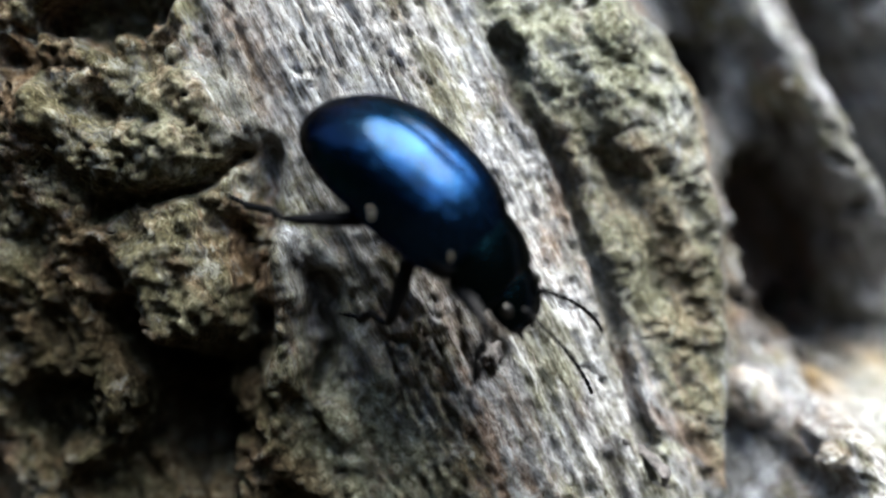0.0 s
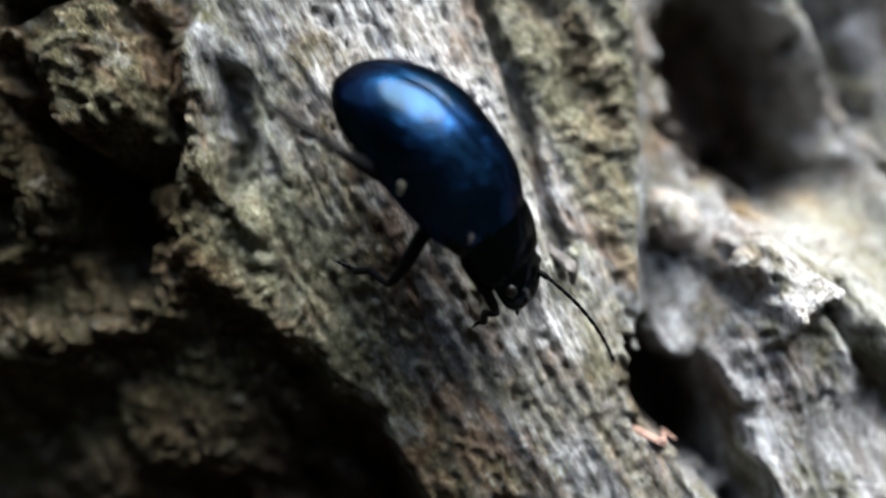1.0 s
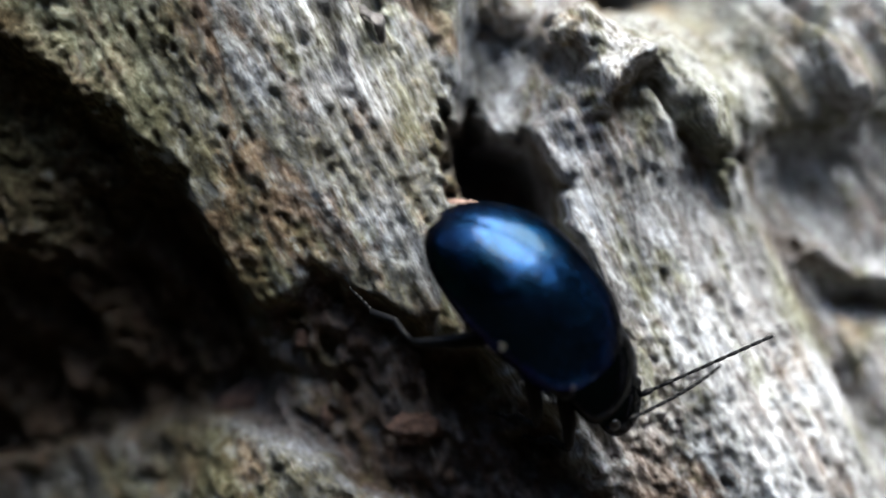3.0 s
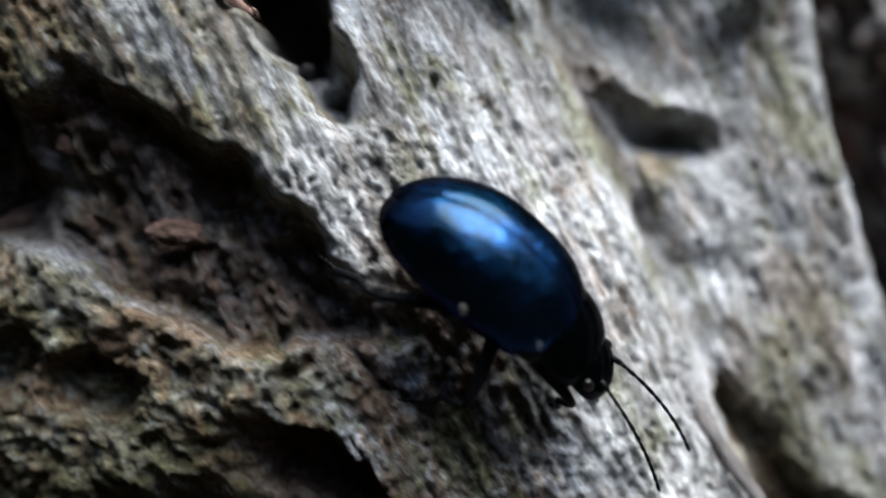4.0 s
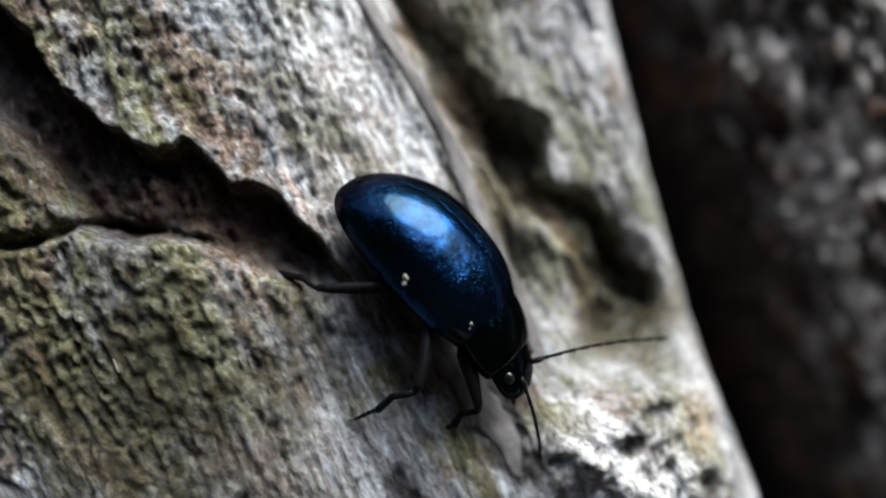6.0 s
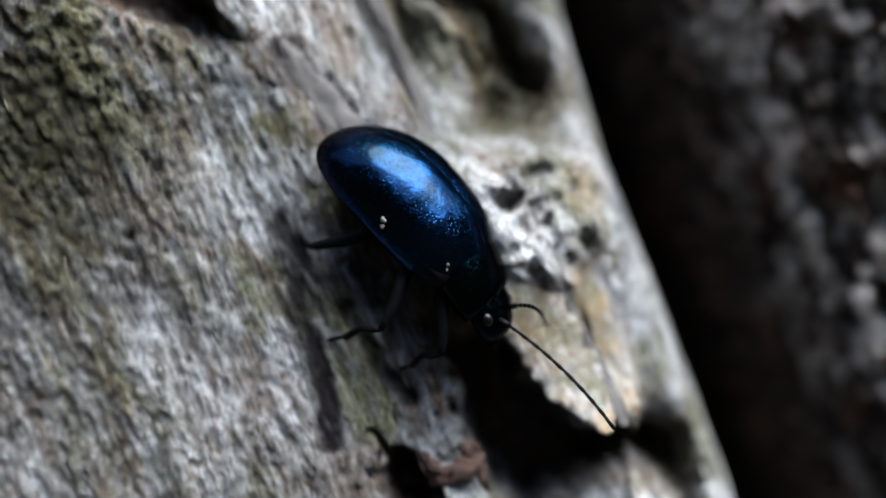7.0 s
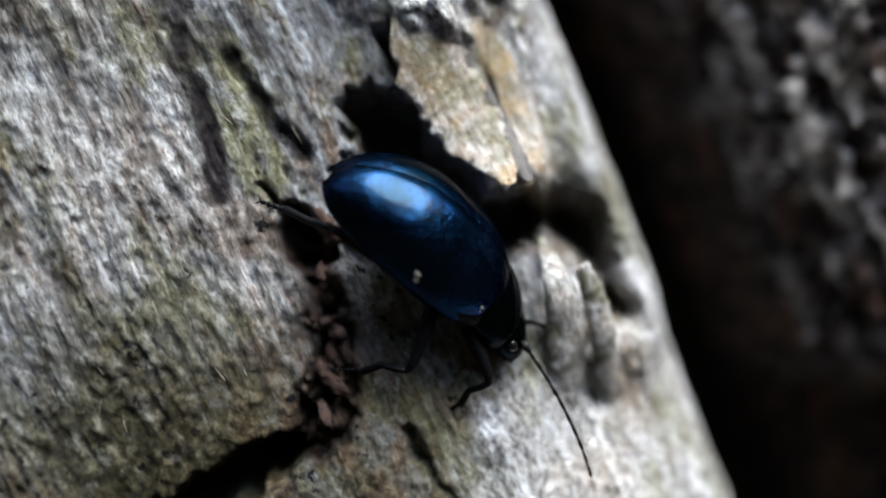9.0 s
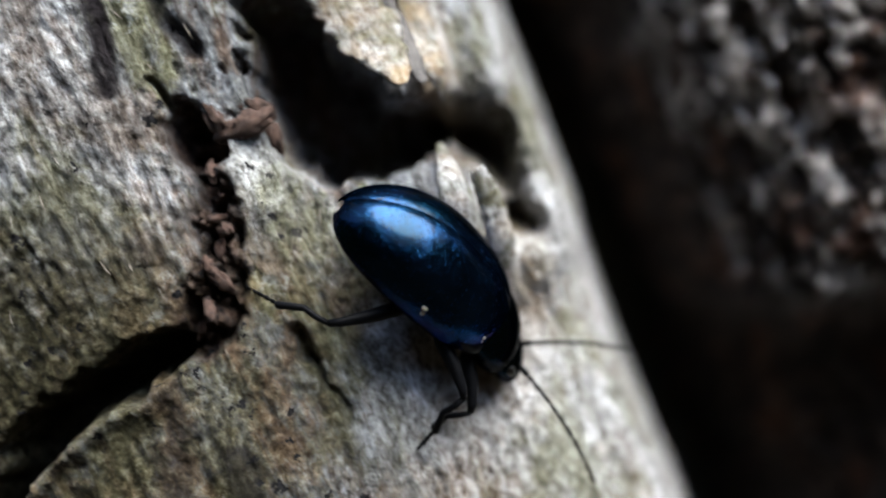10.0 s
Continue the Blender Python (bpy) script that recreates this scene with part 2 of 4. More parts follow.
def part(name, bm, mat, parent, label=""):
    me = bpy.data.meshes.new(name)
    bm.to_mesh(me)
    bm.free()
    me.materials.append(mat)
    me.shade_smooth()
    ob = new(name, me)
    ob.parent = parent
    return tagged(ob, label)


def lattice(rng, x, y, seed):
    """Gradient noise on a plane, about -0.7 to 0.7."""
    xi, yi = np.floor(x).astype(np.int64), np.floor(y).astype(np.int64)
    xf, yf = x - xi, y - yi
    u, v = xf * xf * xf * (xf * (xf * 6 - 15) + 10), yf * yf * yf * (yf * (yf * 6 - 15) + 10)

    def corner(i, j):
        a = rng[((xi + i) * 73 + (yi + j) * 179 + seed * 331 + rng[(xi + i + seed * 7) & 1023].astype(np.int64)) & 1023] * (2 * np.pi / 1024)
        return np.cos(a) * (xf - i) + np.sin(a) * (yf - j)

    return (corner(0, 0) * (1 - u) + corner(1, 0) * u) * (1 - v) + (corner(0, 1) * (1 - u) + corner(1, 1) * u) * v


TABLE = np.random.RandomState(4).permutation(1024).astype(float)


def fbm(x, y, seed, octaves=4, gain=0.5):
    total, amp = 0 * x, 1.0
    for k in range(octaves):
        total = total + amp * lattice(TABLE, x * 2**k + 17.3 * k, y * 2**k - 9.1 * k, seed + k)
        amp *= gain
    return total


def step(a, b, x):
    t = np.clip((x - a) / (b - a), 0, 1)
    return t * t * (3 - 2 * t)


def away(s, c, pts):
    """Distance to a polyline, and on which side of it (positive: to the right when going along)."""
    best, side = np.full(s.shape, 9.0), np.zeros(s.shape)
    for (s0, c0), (s1, c1) in zip(pts, pts[1:]):
        ds, dc = s1 - s0, c1 - c0
        q = np.clip(((s - s0) * ds + (c - c0) * dc) / (ds * ds + dc * dc), 0, 1)
        d = np.hypot(s - s0 - q * ds, c - c0 - q * dc)
        near = d < best
        best = np.where(near, d, best)
        side = np.where(near, np.sign((c - c0) * ds - (s - s0) * dc), side)
    return best, side


# ---- the trunk: s runs down the grain, c across it, depth away from the viewer; one unit is U metres ----
U = 0.034
EDGE_S = (-9, -0.5, 0.6, 1.0, 1.3, 1.6, 1.85, 2.2, 2.6, 2.9, 12)
EDGE_C = (1.06, 1.06, 0.965, 0.845, 0.797, 0.750, 0.718, 0.708, 0.682, 0.675, 0.675)
LEFT = -0.85


def edge(s):
    return np.interp(s, EDGE_S, EDGE_C)


def relief(s, c):
    """Depth of the weathered surface and its coverings."""
    e = edge(s)
    wob = fbm(s * 3, c * 6, 3, 3)
    wide = fbm(s * 9, c * 14, 11, 4)
    ragged = fbm(s * 22, c * 40, 21, 4)
    sw, cw = s + 0.016 * fbm(s * 14, c * 14, 5, 3), c + 0.016 * fbm(s * 14, c * 14, 8, 3)

    def bulge(s0, c0, rs, rc, power=2.0, lean=0.0):
        a = math.radians(lean)
        p, q = (sw - s0) * math.cos(a) + (cw - c0) * math.sin(a), (cw - c0) * math.cos(a) - (sw - s0) * math.sin(a)
        return np.exp(-(np.hypot(p / rs, q / rc) ** power))

    def pit(s0, c0, rs, rc, lean=0.0):
        return step(1.25, 0.7, np.sqrt(-np.log(bulge(s0, c0, rs, rc, 2, lean) + 1e-9)) + 0.35 * ragged)

    def trail(pts, w, hard=False):
        d, _ = away(sw, cw, pts)
        return step(1.3, 0.6, d / w + 0.55 * ragged + 0.35 * wide) if hard else np.exp(-((d / w) ** 2))

    upper = step(0.62, 0.40, s)                 # the bark-covered head of the stretch
    low = step(1.2, 1.5, s)
    # the long profile across the grain
    prof_a = np.interp(c, (-0.85, -0.45, -0.30, -0.12, -0.02, 0.08, 0.17, 0.22, 0.36, 0.46, 0.60, 1.0), (0.34, 0.07, 0.022, 0.010, -0.006, 0.004, 0.032, 0.044, 0.08, 0.20, 0.22, 0.30))
    prof_b = np.interp(c, (-0.85, -0.40, -0.22, -0.05, 0.12, 0.22, 0.32, 0.44, 0.47, 0.60, 0.72, 1.0), (0.36, 0.13, 0.055, 0.012, 0.0, 0.018, 0.05, 0.115, 0.165, 0.185, 0.205, 0.27))
    prof_c = np.interp(c, (-0.85, -0.35, -0.15, 0.04, 0.18, 0.24, 0.30, 0.40, 0.52, 0.60, 0.72, 1.0), (0.34, 0.11, 0.045, 0.010, 0.004, 0.012, 0.027, 0.060, 0.10, 0.14, 0.20, 0.30))
    mid = step(1.62, 1.85, s)
    d = prof_a * upper + (1 - upper) * (prof_b * (1 - mid) + prof_c * mid)
    d = d + 0.010 * wob

    # --- bark-covered head ---
    lip = np.interp(s, (0.10, 0.174, 0.257, 0.337, 0.436, 0.54), (-0.29, -0.25, -0.215, -0.165, -0.140, -0.138))
    rind = np.interp(s, (-0.3, -0.04, 0.06, 0.3), (-0.10, -0.105, -0.130, -0.140))
    left = step(0.0, -0.05, cw - rind) * step(0.75, 0.6, s)
    flank_c = np.interp(sw, (-0.6, -0.1, 0.0, 0.1, 0.25, 0.35, 0.46, 0.52), (0.30, 0.37, 0.405, 0.375, 0.305, 0.255, 0.19, 0.14))
    flank = step(0.165, 0.20, cw) * step(0.0, -0.03, cw - flank_c) * step(0.55, 0.42, s)
    d = d + 0.10 * step(-0.02, 0.03, cw - flank_c) * step(0.62, 0.45, s) * step(0.15, 0.2, cw)
    d = d + left * (0.042 * wide + 0.012 * fbm(s * 26, c * 26, 31, 3)) + flank * (0.016 * wide + 0.006 * fbm(s * 30, c * 30, 35, 3))
    d = d + 0.09 * pit(-0.36, -0.17, 0.045, 0.10) + 0.035 * trail([(-0.36, -0.31), (-0.27, -0.25), (-0.22, -0.19)], 0.014)
    d = d - 0.065 * bulge(-0.045, -0.250, 0.080, 0.052, 4, -10) - 0.035 * bulge(-0.21, -0.18, 0.06, 0.08, 3) - 0.03 * bulge(-0.28, -0.30, 0.05, 0.05, 3)
    d = d + 0.06 * trail([(-0.12, -0.31), (-0.03, -0.335), (0.05, -0.30), (0.08, -0.22), (0.03, -0.185)], 0.016) + 0.04 * trail([(-0.16, -0.30), (-0.14, -0.22), (-0.14, -0.13)], 0.010)
    d = d + 0.11 * pit(-0.01, -0.325, 0.07, 0.026, 15) + 0.10 * pit(0.10, -0.325, 0.075, 0.055, -12) + 0.035 * trail([(-0.13, -0.10), (-0.05, -0.15), (0.03, -0.19)], 0.014)
    d = d + 0.06 * pit(0.14, -0.37, 0.055, 0.10, -15) + 0.06 * pit(0.02, -0.46, 0.05, 0.06)
    d = d - 0.030 * trail([(-0.05, -0.135), (0.02, -0.155), (0.09, -0.195)], 0.020) + 0.05 * trail([(-0.07, -0.165), (-0.01, -0.190), (0.05, -0.215)], 0.013) + 0.085 * pit(0.08, -0.285, 0.080, 0.065, -25) + 0.04 * trail([(0.02, -0.115), (0.08, -0.135), (0.12, -0.165)], 0.014) + 0.012 * trail([(0.0, -0.12), (0.12, -0.135), (0.25, -0.15)], 0.02)
    d = d + 0.09 * step(0.012, -0.045, cw - lip + 0.008 * ragged) * step(0.16, 0.27, s) * step(0.76, 0.66, s + 0.35 * (c + 0.22))
    d = d - 0.02 * bulge(0.30, -0.40, 0.1, 0.06)
    d = d + 0.026 * trail([(-0.14, 0.19), (-0.01, 0.185), (0.10, 0.18), (0.2, 0.165), (0.30, 0.14), (0.36, 0.13)], 0.011, True) - 0.03 * bulge(-0.08, 0.30, 0.12, 0.07)
    d = d + 0.04 * bulge(0.06, 0.24, 0.05, 0.02) + 0.03 * bulge(0.20, 0.24, 0.05, 0.02)
    d = d + 0.012 * bulge(0.17, 0.02, 0.014, 0.014)
    # torn slits in the bare ridge
    d = d + 0.012 * trail([(0.34, 0.088), (0.37, 0.082), (0.41, 0.075)], 0.007)
    # recessed pale wood far to the open side
    d = d - 0.10 * trail([(-0.5, 0.50), (-0.06, 0.545), (0.15, 0.575), (0.27, 0.585), (0.36, 0.625), (0.43, 0.605), (0.50, 0.60), (0.66, 0.62)], 0.048)
    d = d + 0.14 * pit(-0.01, 0.455, 0.05, 0.03) + 0.13 * pit(0.27, 0.455, 0.15, 0.085, -18) + 0.10 * pit(0.40, 0.47, 0.05, 0.06) + 0.12 * pit(0.15, 0.66, 0.3, 0.05, -8) + 0.10 * pit(0.55, 0.64, 0.05, 0.03)
    d = d - 0.07 * trail([(-0.4, 0.80), (0.3, 0.76), (0.8, 0.72)], 0.05)
    # lumps beside the ridge
    lump = bulge(0.45, 0.35, 0.05, 0.05) + 0.9 * bulge(0.50, 0.44, 0.05, 0.07) + 0.8 * bulge(0.58, 0.40, 0.08, 0.07) + 0.6 * bulge(0.53, 0.29, 0.05, 0.035)
    d = d - 0.085 * np.minimum(lump, 1.1) * (1 + 0.5 * wide) 
    shoulder = step(0.405, 0.445, sw) * step(0.560, 0.535, sw + 0.03 * wide) * step(0.285, 0.33, cw + 0.02 * wide) * step(0.415, 0.385, cw)
    block = step(0.43, 0.475, sw - 0.15 * (cw - 0.45)) * step(0.74, 0.64, sw + 0.04 * wide) * step(0.392, 0.415, cw) * step(0.60, 0.55, cw)
    d = d - shoulder * (0.020 + 0.80 * np.clip(sw - 0.42, 0, 0.13)) * (1 + 0.3 * wide) - block * (0.020 + 0.12 * np.clip(sw - 0.46, 0, 0.2)) * (1 + 0.2 * wide) + 0.022 * trail([(0.50, 0.392), (0.57, 0.392), (0.63, 0.398), (0.68, 0.41)], 0.009) + 0.03 * trail([(0.665, 0.425), (0.672, 0.455), (0.690, 0.480)], 0.006)
    d = d + 0.26 * pit(0.585, 0.185, 0.085, 0.048, 8) + 0.10 * pit(0.69, 0.20, 0.05, 0.03, -20)
    d = d + 0.07 * bulge(0.74, 0.195, 0.02, 0.014)
    # --- valley and second ledge ---
    neck, ns = away(sw, cw, [(0.38, -0.125), (0.48, -0.120), (0.55, -0.122), (0.572, -0.116), (0.580, -0.095), (0.556, -0.05), (0.585, -0.01), (0.69, 0.035), (0.75, 0.085), (0.85, 0.125), (0.97, 0.16)])
    led, ls = away(sw, cw, [(0.66, -0.40), (0.70, -0.24), (0.76, -0.17), (0.83, -0.12), (0.90, -0.06), (0.97, 0.0), (1.0, 0.12)])
    valley = step(0.0, 0.035, -neck * ns) * step(0.0, 0.03, led * ls) * step(0.36, 0.46, s) * step(1.03, 0.95, s)
    valley = valley * step(1.0, 0.2, 0.6 * ragged + 0.6 * (1 - valley))
    d = d + 0.058 * valley * (1 + 0.6 * wide) + 0.020 * valley * fbm(s * 34, c * 40, 51, 3)
    shelf = step(0.02, 0.0, led * ls) * step(0.66, 0.72, s) * step(1.1, 1.0, s) * step(0.12, 0.0, c)
    d = d + shelf * (0.022 * wide + 0.012 * fbm(s * 35, c * 35, 55, 3))
    d = d + 0.05 * pit(0.90, -0.19, 0.035, 0.06, -30) + 0.035 * pit(0.83, -0.27, 0.03, 0.05)
    # --- trough under the torn upper layer ---
    top, ts = away(sw, cw, [(0.95, -0.14), (1.0, -0.02), (1.06, 0.04), (1.14, 0.065), (1.23, 0.09), (1.30, 0.115), (1.345, 0.145), (1.35, 0.185), (1.41, 0.22), (1.46, 0.255), (1.56, 0.295)])
    bot, bs = away(sw, cw, [(1.12, -0.20), (1.20, -0.035), (1.28, 0.005), (1.35, 0.025), (1.41, 0.045), (1.43, 0.075), (1.45, 0.15), (1.50, 0.185), (1.56, 0.235)])
    between = step(0.0, 0.010, -top * ts) * step(0.0, 0.03, bot * bs)
    trough = between * step(0.98, 1.06, s) * step(1.58, 1.50, s)
    d = d + (0.045 + 0.02 * step(0.0, 0.05, 0.05 - top) * step(1.2, 1.0, s)) * trough * (1 + 0.4 * wide) * step(-0.10, -0.01, cw)
    d = d - 0.012 * np.exp(-((top / 0.02) ** 2)) * (ts > 0) * step(1.0, 1.1, s) * step(1.6, 1.5, s)
    d = d + 0.035 * trail([(1.06, -0.03), (1.08, 0.0), (1.13, 0.03), (1.18, 0.05)], 0.026)
    d = d + 0.03 * trail([(1.375, -0.05), (1.385, 0.05), (1.42, 0.11), (1.45, 0.16)], 0.006)
    d = d + 0.13 * step(0.99, 1.16, s + 0.2 * wide * 0.2) * step(-0.02, -0.17, cw) * step(1.55, 1.2, s) - 0.034 * bulge(0.94, 0.01, 0.03, 0.05, 2, 30) - 0.02 * bulge(0.985, -0.03, 0.02, 0.03) + 0.02 * trail([(0.965, 0.085), (0.99, 0.10), (1.03, 0.118), (1.08, 0.13), (1.10, 0.122)], 0.005) + 0.02 * trail([(0.975, 0.07), (0.985, 0.03), (0.975, 0.0)], 0.005)
    # --- right-hand wood: wall, hollows and bleached band ---
    right = step(0.455, 0.475, cw) * step(0.78, 0.9, s) * step(2.0, 1.8, s)
    d = d + right * 0.011 * wide
    d = d + 0.04 * bulge(0.76, 0.55, 0.07, 0.04) + 0.055 * bulge(0.93, 0.56, 0.026, 0.06, 2, -25) + 0.03 * bulge(1.03, 0.48, 0.06, 0.018) + 0.018 * bulge(1.10, 0.53, 0.03, 0.03)
    d = d - 0.03 * trail([(0.82, 0.50), (0.88, 0.55), (0.93, 0.61)], 0.018)
    mossy = trail([(1.26, 0.475), (1.36, 0.485), (1.45, 0.505), (1.53, 0.535), (1.62, 0.575), (1.70, 0.60)], 0.030, True)
    d = d + 0.042 * mossy + 0.015 * bulge(1.38, 0.50, 0.10, 0.035, 2, -12) + 0.040 * pit(1.50, 0.53, 0.07, 0.035, -20) + 0.04 * bulge(1.66, 0.60, 0.05, 0.03) + 0.05 * bulge(1.73, 0.545, 0.05, 0.05)
    d = d - 0.03 * bulge(1.57, 0.50, 0.05, 0.025) - 0.02 * bulge(1.62, 0.56, 0.03, 0.03)
    # --- lower broad wood ---
    d = d + 0.003 * trail([(1.76, 0.245), (1.87, 0.23), (1.96, 0.22), (2.03, 0.212)], 0.011) + 0.014 * trail([(1.90, 0.275), (2.01, 0.30)], 0.012) + 0.012 * trail([(1.60, 0.335), (1.70, 0.355), (1.76, 0.375), (1.82, 0.385)], 0.02)
    crust = np.minimum(bulge(1.83, 0.46, 0.055, 0.06) + bulge(1.845, 0.565, 0.050, 0.06) + bulge(1.91, 0.57, 0.065, 0.05) + 0.9 * bulge(1.93, 0.50, 0.075, 0.05), 1.1)
    nook = np.minimum(bulge(2.235, 0.565, 0.070, 0.032, 3, 12) + bulge(2.335, 0.576, 0.024, 0.022, 3), 1)
    d = d + 0.085 * nook
    d = d - 0.050 * crust * (1 + 0.30 * wide + 0.30 * fbm(s * 20, c * 20, 62, 2) + 0.25 * fbm(s * 40, c * 40, 61, 3)) + 0.03 * pit(1.855, 0.50, 0.016, 0.014) + 0.03 * bulge(1.745, 0.58, 0.04, 0.05)
    d = d + 0.05 * pit(1.97, 0.45, 0.05, 0.015, 10)
    hollow = np.maximum.reduce([pit(2.05, 0.392, 0.07, 0.040, -6), pit(2.125, 0.405, 0.075, 0.058), pit(2.19, 0.392, 0.03, 0.022, 20), pit(2.185, 0.46, 0.038, 0.07), pit(2.18, 0.52, 0.02, 0.03)])
    d = d + 0.06 * bulge(2.215, 0.550, 0.035, 0.05, 2) + 0.03 * bulge(2.30, 0.583, 0.045, 0.025) + 0.02 * step(2.0, 2.2, s) * step(0.53, 0.57, cw) * step(2.36, 2.28, s)
    d = d + 0.17 * hollow + 0.055 * pit(2.105, 0.268, 0.040, 0.030, 12)
    d = d + (0.022 + 0.010 * np.sin(s * 260 + 14 * wob + 12 * ragged) + 0.05 * fbm(s * 30, c * 30, 103, 3)) * trail([(2.11, 0.27), (2.17, 0.265), (2.23, 0.25), (2.29, 0.212), (2.32, 0.185)], 0.023, True) * (1 + 0.5 * ragged)
    d = d + 0.12 * trail([(2.309, 0.155), (2.312, 0.12), (2.319, 0.08), (2.333, 0.012), (2.36, -0.05), (2.42, -0.13)], 0.023, True)
    d = d + 0.03 * trail([(2.35, 0.288), (2.385, 0.285)], 0.008) + 0.016 * trail([(2.39, 0.29), (2.46, 0.30)], 0.006) + 0.02 * trail([(2.03, 0.245), (2.08, 0.255)], 0.004)
    d = d - 0.012 * trail([(2.345, 0.13), (2.355, 0.06), (2.372, -0.01), (2.40, -0.07)], 0.010) - 0.012 * bulge(2.40, 0.40, 0.03, 0.04) - 0.014 * bulge(2.175, 0.305, 0.05, 0.03, 3) - 0.03 * bulge(2.40, 0.565, 0.05, 0.035) + 0.03 * bulge(2.42, 0.50, 0.025, 0.012)

    d = d + 0.30 * step(2.3, 2.45, s) * np.maximum(0, c - 0.37)
    # fibres everywhere that is not crusted over
    bare = np.clip(1 - 0.8 * left - 0.7 * flank - 0.6 * shelf, 0.15, 1) * (1 - 0.5 * step(1.55, 1.8, s))
    warp = 0.03 * fbm(s * 2.2, c * 3, 71, 2)
    fib = fbm(s * 8, (c + warp) * 90, 73, 5, 0.6)
    d = d + bare * (0.0058 * fib + 0.0030 * np.abs(fbm(s * 4, (c + warp) * 55, 77, 2))) + (0.0032 + 0.0075 * step(0.75, 0.92, s) * step(1.68, 1.45, s) * step(0.40, 0.22, c)) * fbm(s * 46, c * 64, 81, 4, 0.62) + 0.004 * fbm(s * 12, c * 26, 83, 3)
    d = d + 0.0024 * step(1.55, 1.8, s) * fbm(s * 60, c * 85, 109, 3, 0.6)
    crack = np.abs(fbm(s * 5.5, (c + warp) * 52, 85, 3, 0.5))
    d = d + bare * 0.010 * np.clip(0.06 - crack, 0, 1) / 0.06 * step(-0.15, 0.2, fbm(s * 5, c * 9, 87, 2) + 0.1)
    flaky = np.abs(fbm(s * 20 - c * 9, c * 11 + s * 6, 89, 3, 0.5))
    d = d + (left + 0.6 * flank + 0.6 * shelf) * 0.011 * (np.clip(0.08 - flaky, 0, 1) / 0.08 - 0.3)
    clod = np.abs(fbm(s * 34, c * 30, 97, 3, 0.55))
    d = d - (left + 0.45 * flank) * 0.018 * np.minimum(clod, 0.45) + 0.010 * valley * np.abs(fbm(s * 26, c * 34, 99, 3))
    d = d + 0.02 * step(1.45, 1.9, s)
    # rounding over at the open edge
    d = d + 0.42 * step(-0.115, 0.02, c - e) ** 2

    # --- coverings, 0 to 1 ---
    moss = np.maximum.reduce([0.7 * nook, 0.95 * mossy, 0.95 * left, 0.8 * flank * (1 - 0.75 * step(0.12, -0.05, s + 0.3 * wob)), 0.7 * shelf, 0.8 * step(0.0, -0.07, c) * step(0.05, 0.2, s) * step(0.6, 0.5, s), (0.3 + 0.35 * step(0.0, 0.2, s)) * step(0.9, 0.7, s) * step(-0.14, -0.08, c) * step(0.2, 0.15, c) * step(-0.25, 0.2, wob + 0.4 * wide), 0.6 * step(0.012, -0.045, cw - lip) * step(0.16, 0.27, s) * step(0.76, 0.66, s), 0.85 * bulge(0.94, 0.01, 0.03, 0.05, 2, 30), 0.9 * step(0.0, 0.07, right * bulge(1.40, 0.50, 0.16, 0.06, 2, -15)) * bulge(1.42, 0.50, 0.16, 0.05, 2, -15), 0.95 * bulge(1.66, 0.575, 0.11, 0.055, 3), 0.55 * bulge(1.62, 0.05, 0.16, 0.18), 0.8 * bulge(2.40, 0.03, 0.25, 0.30, 4), 0.7 * bulge(2.42, 0.24, 0.12, 0.09, 3), 0.45 * bulge(1.9, -0.05, 0.15, 0.12), 0.6 * bulge(2.02, 0.40, 0.06, 0.02), 0.5 * bulge(0.45, 0.50, 0.15, 0.1), 0.5 * bulge(0.2, 0.4, 0.3, 0.1), 0.5 * bulge(2.62, 0.30, 0.15, 0.12)])
    pale = np.maximum.reduce([0.85 * step(-0.05, 0.05, c + np.interp(s, (-0.1, 0.3), (0.08, -0.02))) * step(0.19, 0.13, c) * step(0.65, 0.45, s), 0.95 * step(0.26, 0.34, cw + 0.03 * wob) * step(0.475, 0.455, cw) * step(0.7, 0.8, s) * step(1.75, 1.6, s), 0.7 * right, 1.5 * np.minimum(crust, 0.8), 1.0 * np.minimum(lump, 1), shoulder, 0.8 * block, 0.8 * step(0.50, 0.56, cw) * step(1.9, 2.0, s), 1.0 * step(0.42, 0.47, cw + 0.02 * wide) * step(2.2, 2.3, s), 1.0 * bulge(2.52, 0.44, 0.20, 0.14, 3), 0.6 * step(0.03, 0.12, c) * step(0.45, 0.58, s) * step(1.0, 0.85, s), 0.7 * step(1.5, 1.75, s) * step(0.30, 0.16, c) * step(2.35, 2.2, s + 0.3 * c), 0.55 * step(0.52, 0.57, c) * step(0.9, 0.6, s), 0.5 * bulge(2.25, 0.34, 0.1, 0.05), 0.7 * trail([(2.345, 0.13), (2.355, 0.06), (2.372, -0.01), (2.40, -0.07)], 0.010), 1.0 * bulge(2.19, 0.315, 0.065, 0.040, 3), 1.0 * bulge(2.44, 0.50, 0.16, 0.10, 3), 0.85 * flank * step(0.15, -0.05, s + 0.3 * wob) * step(-0.3, 0.1, wide)])
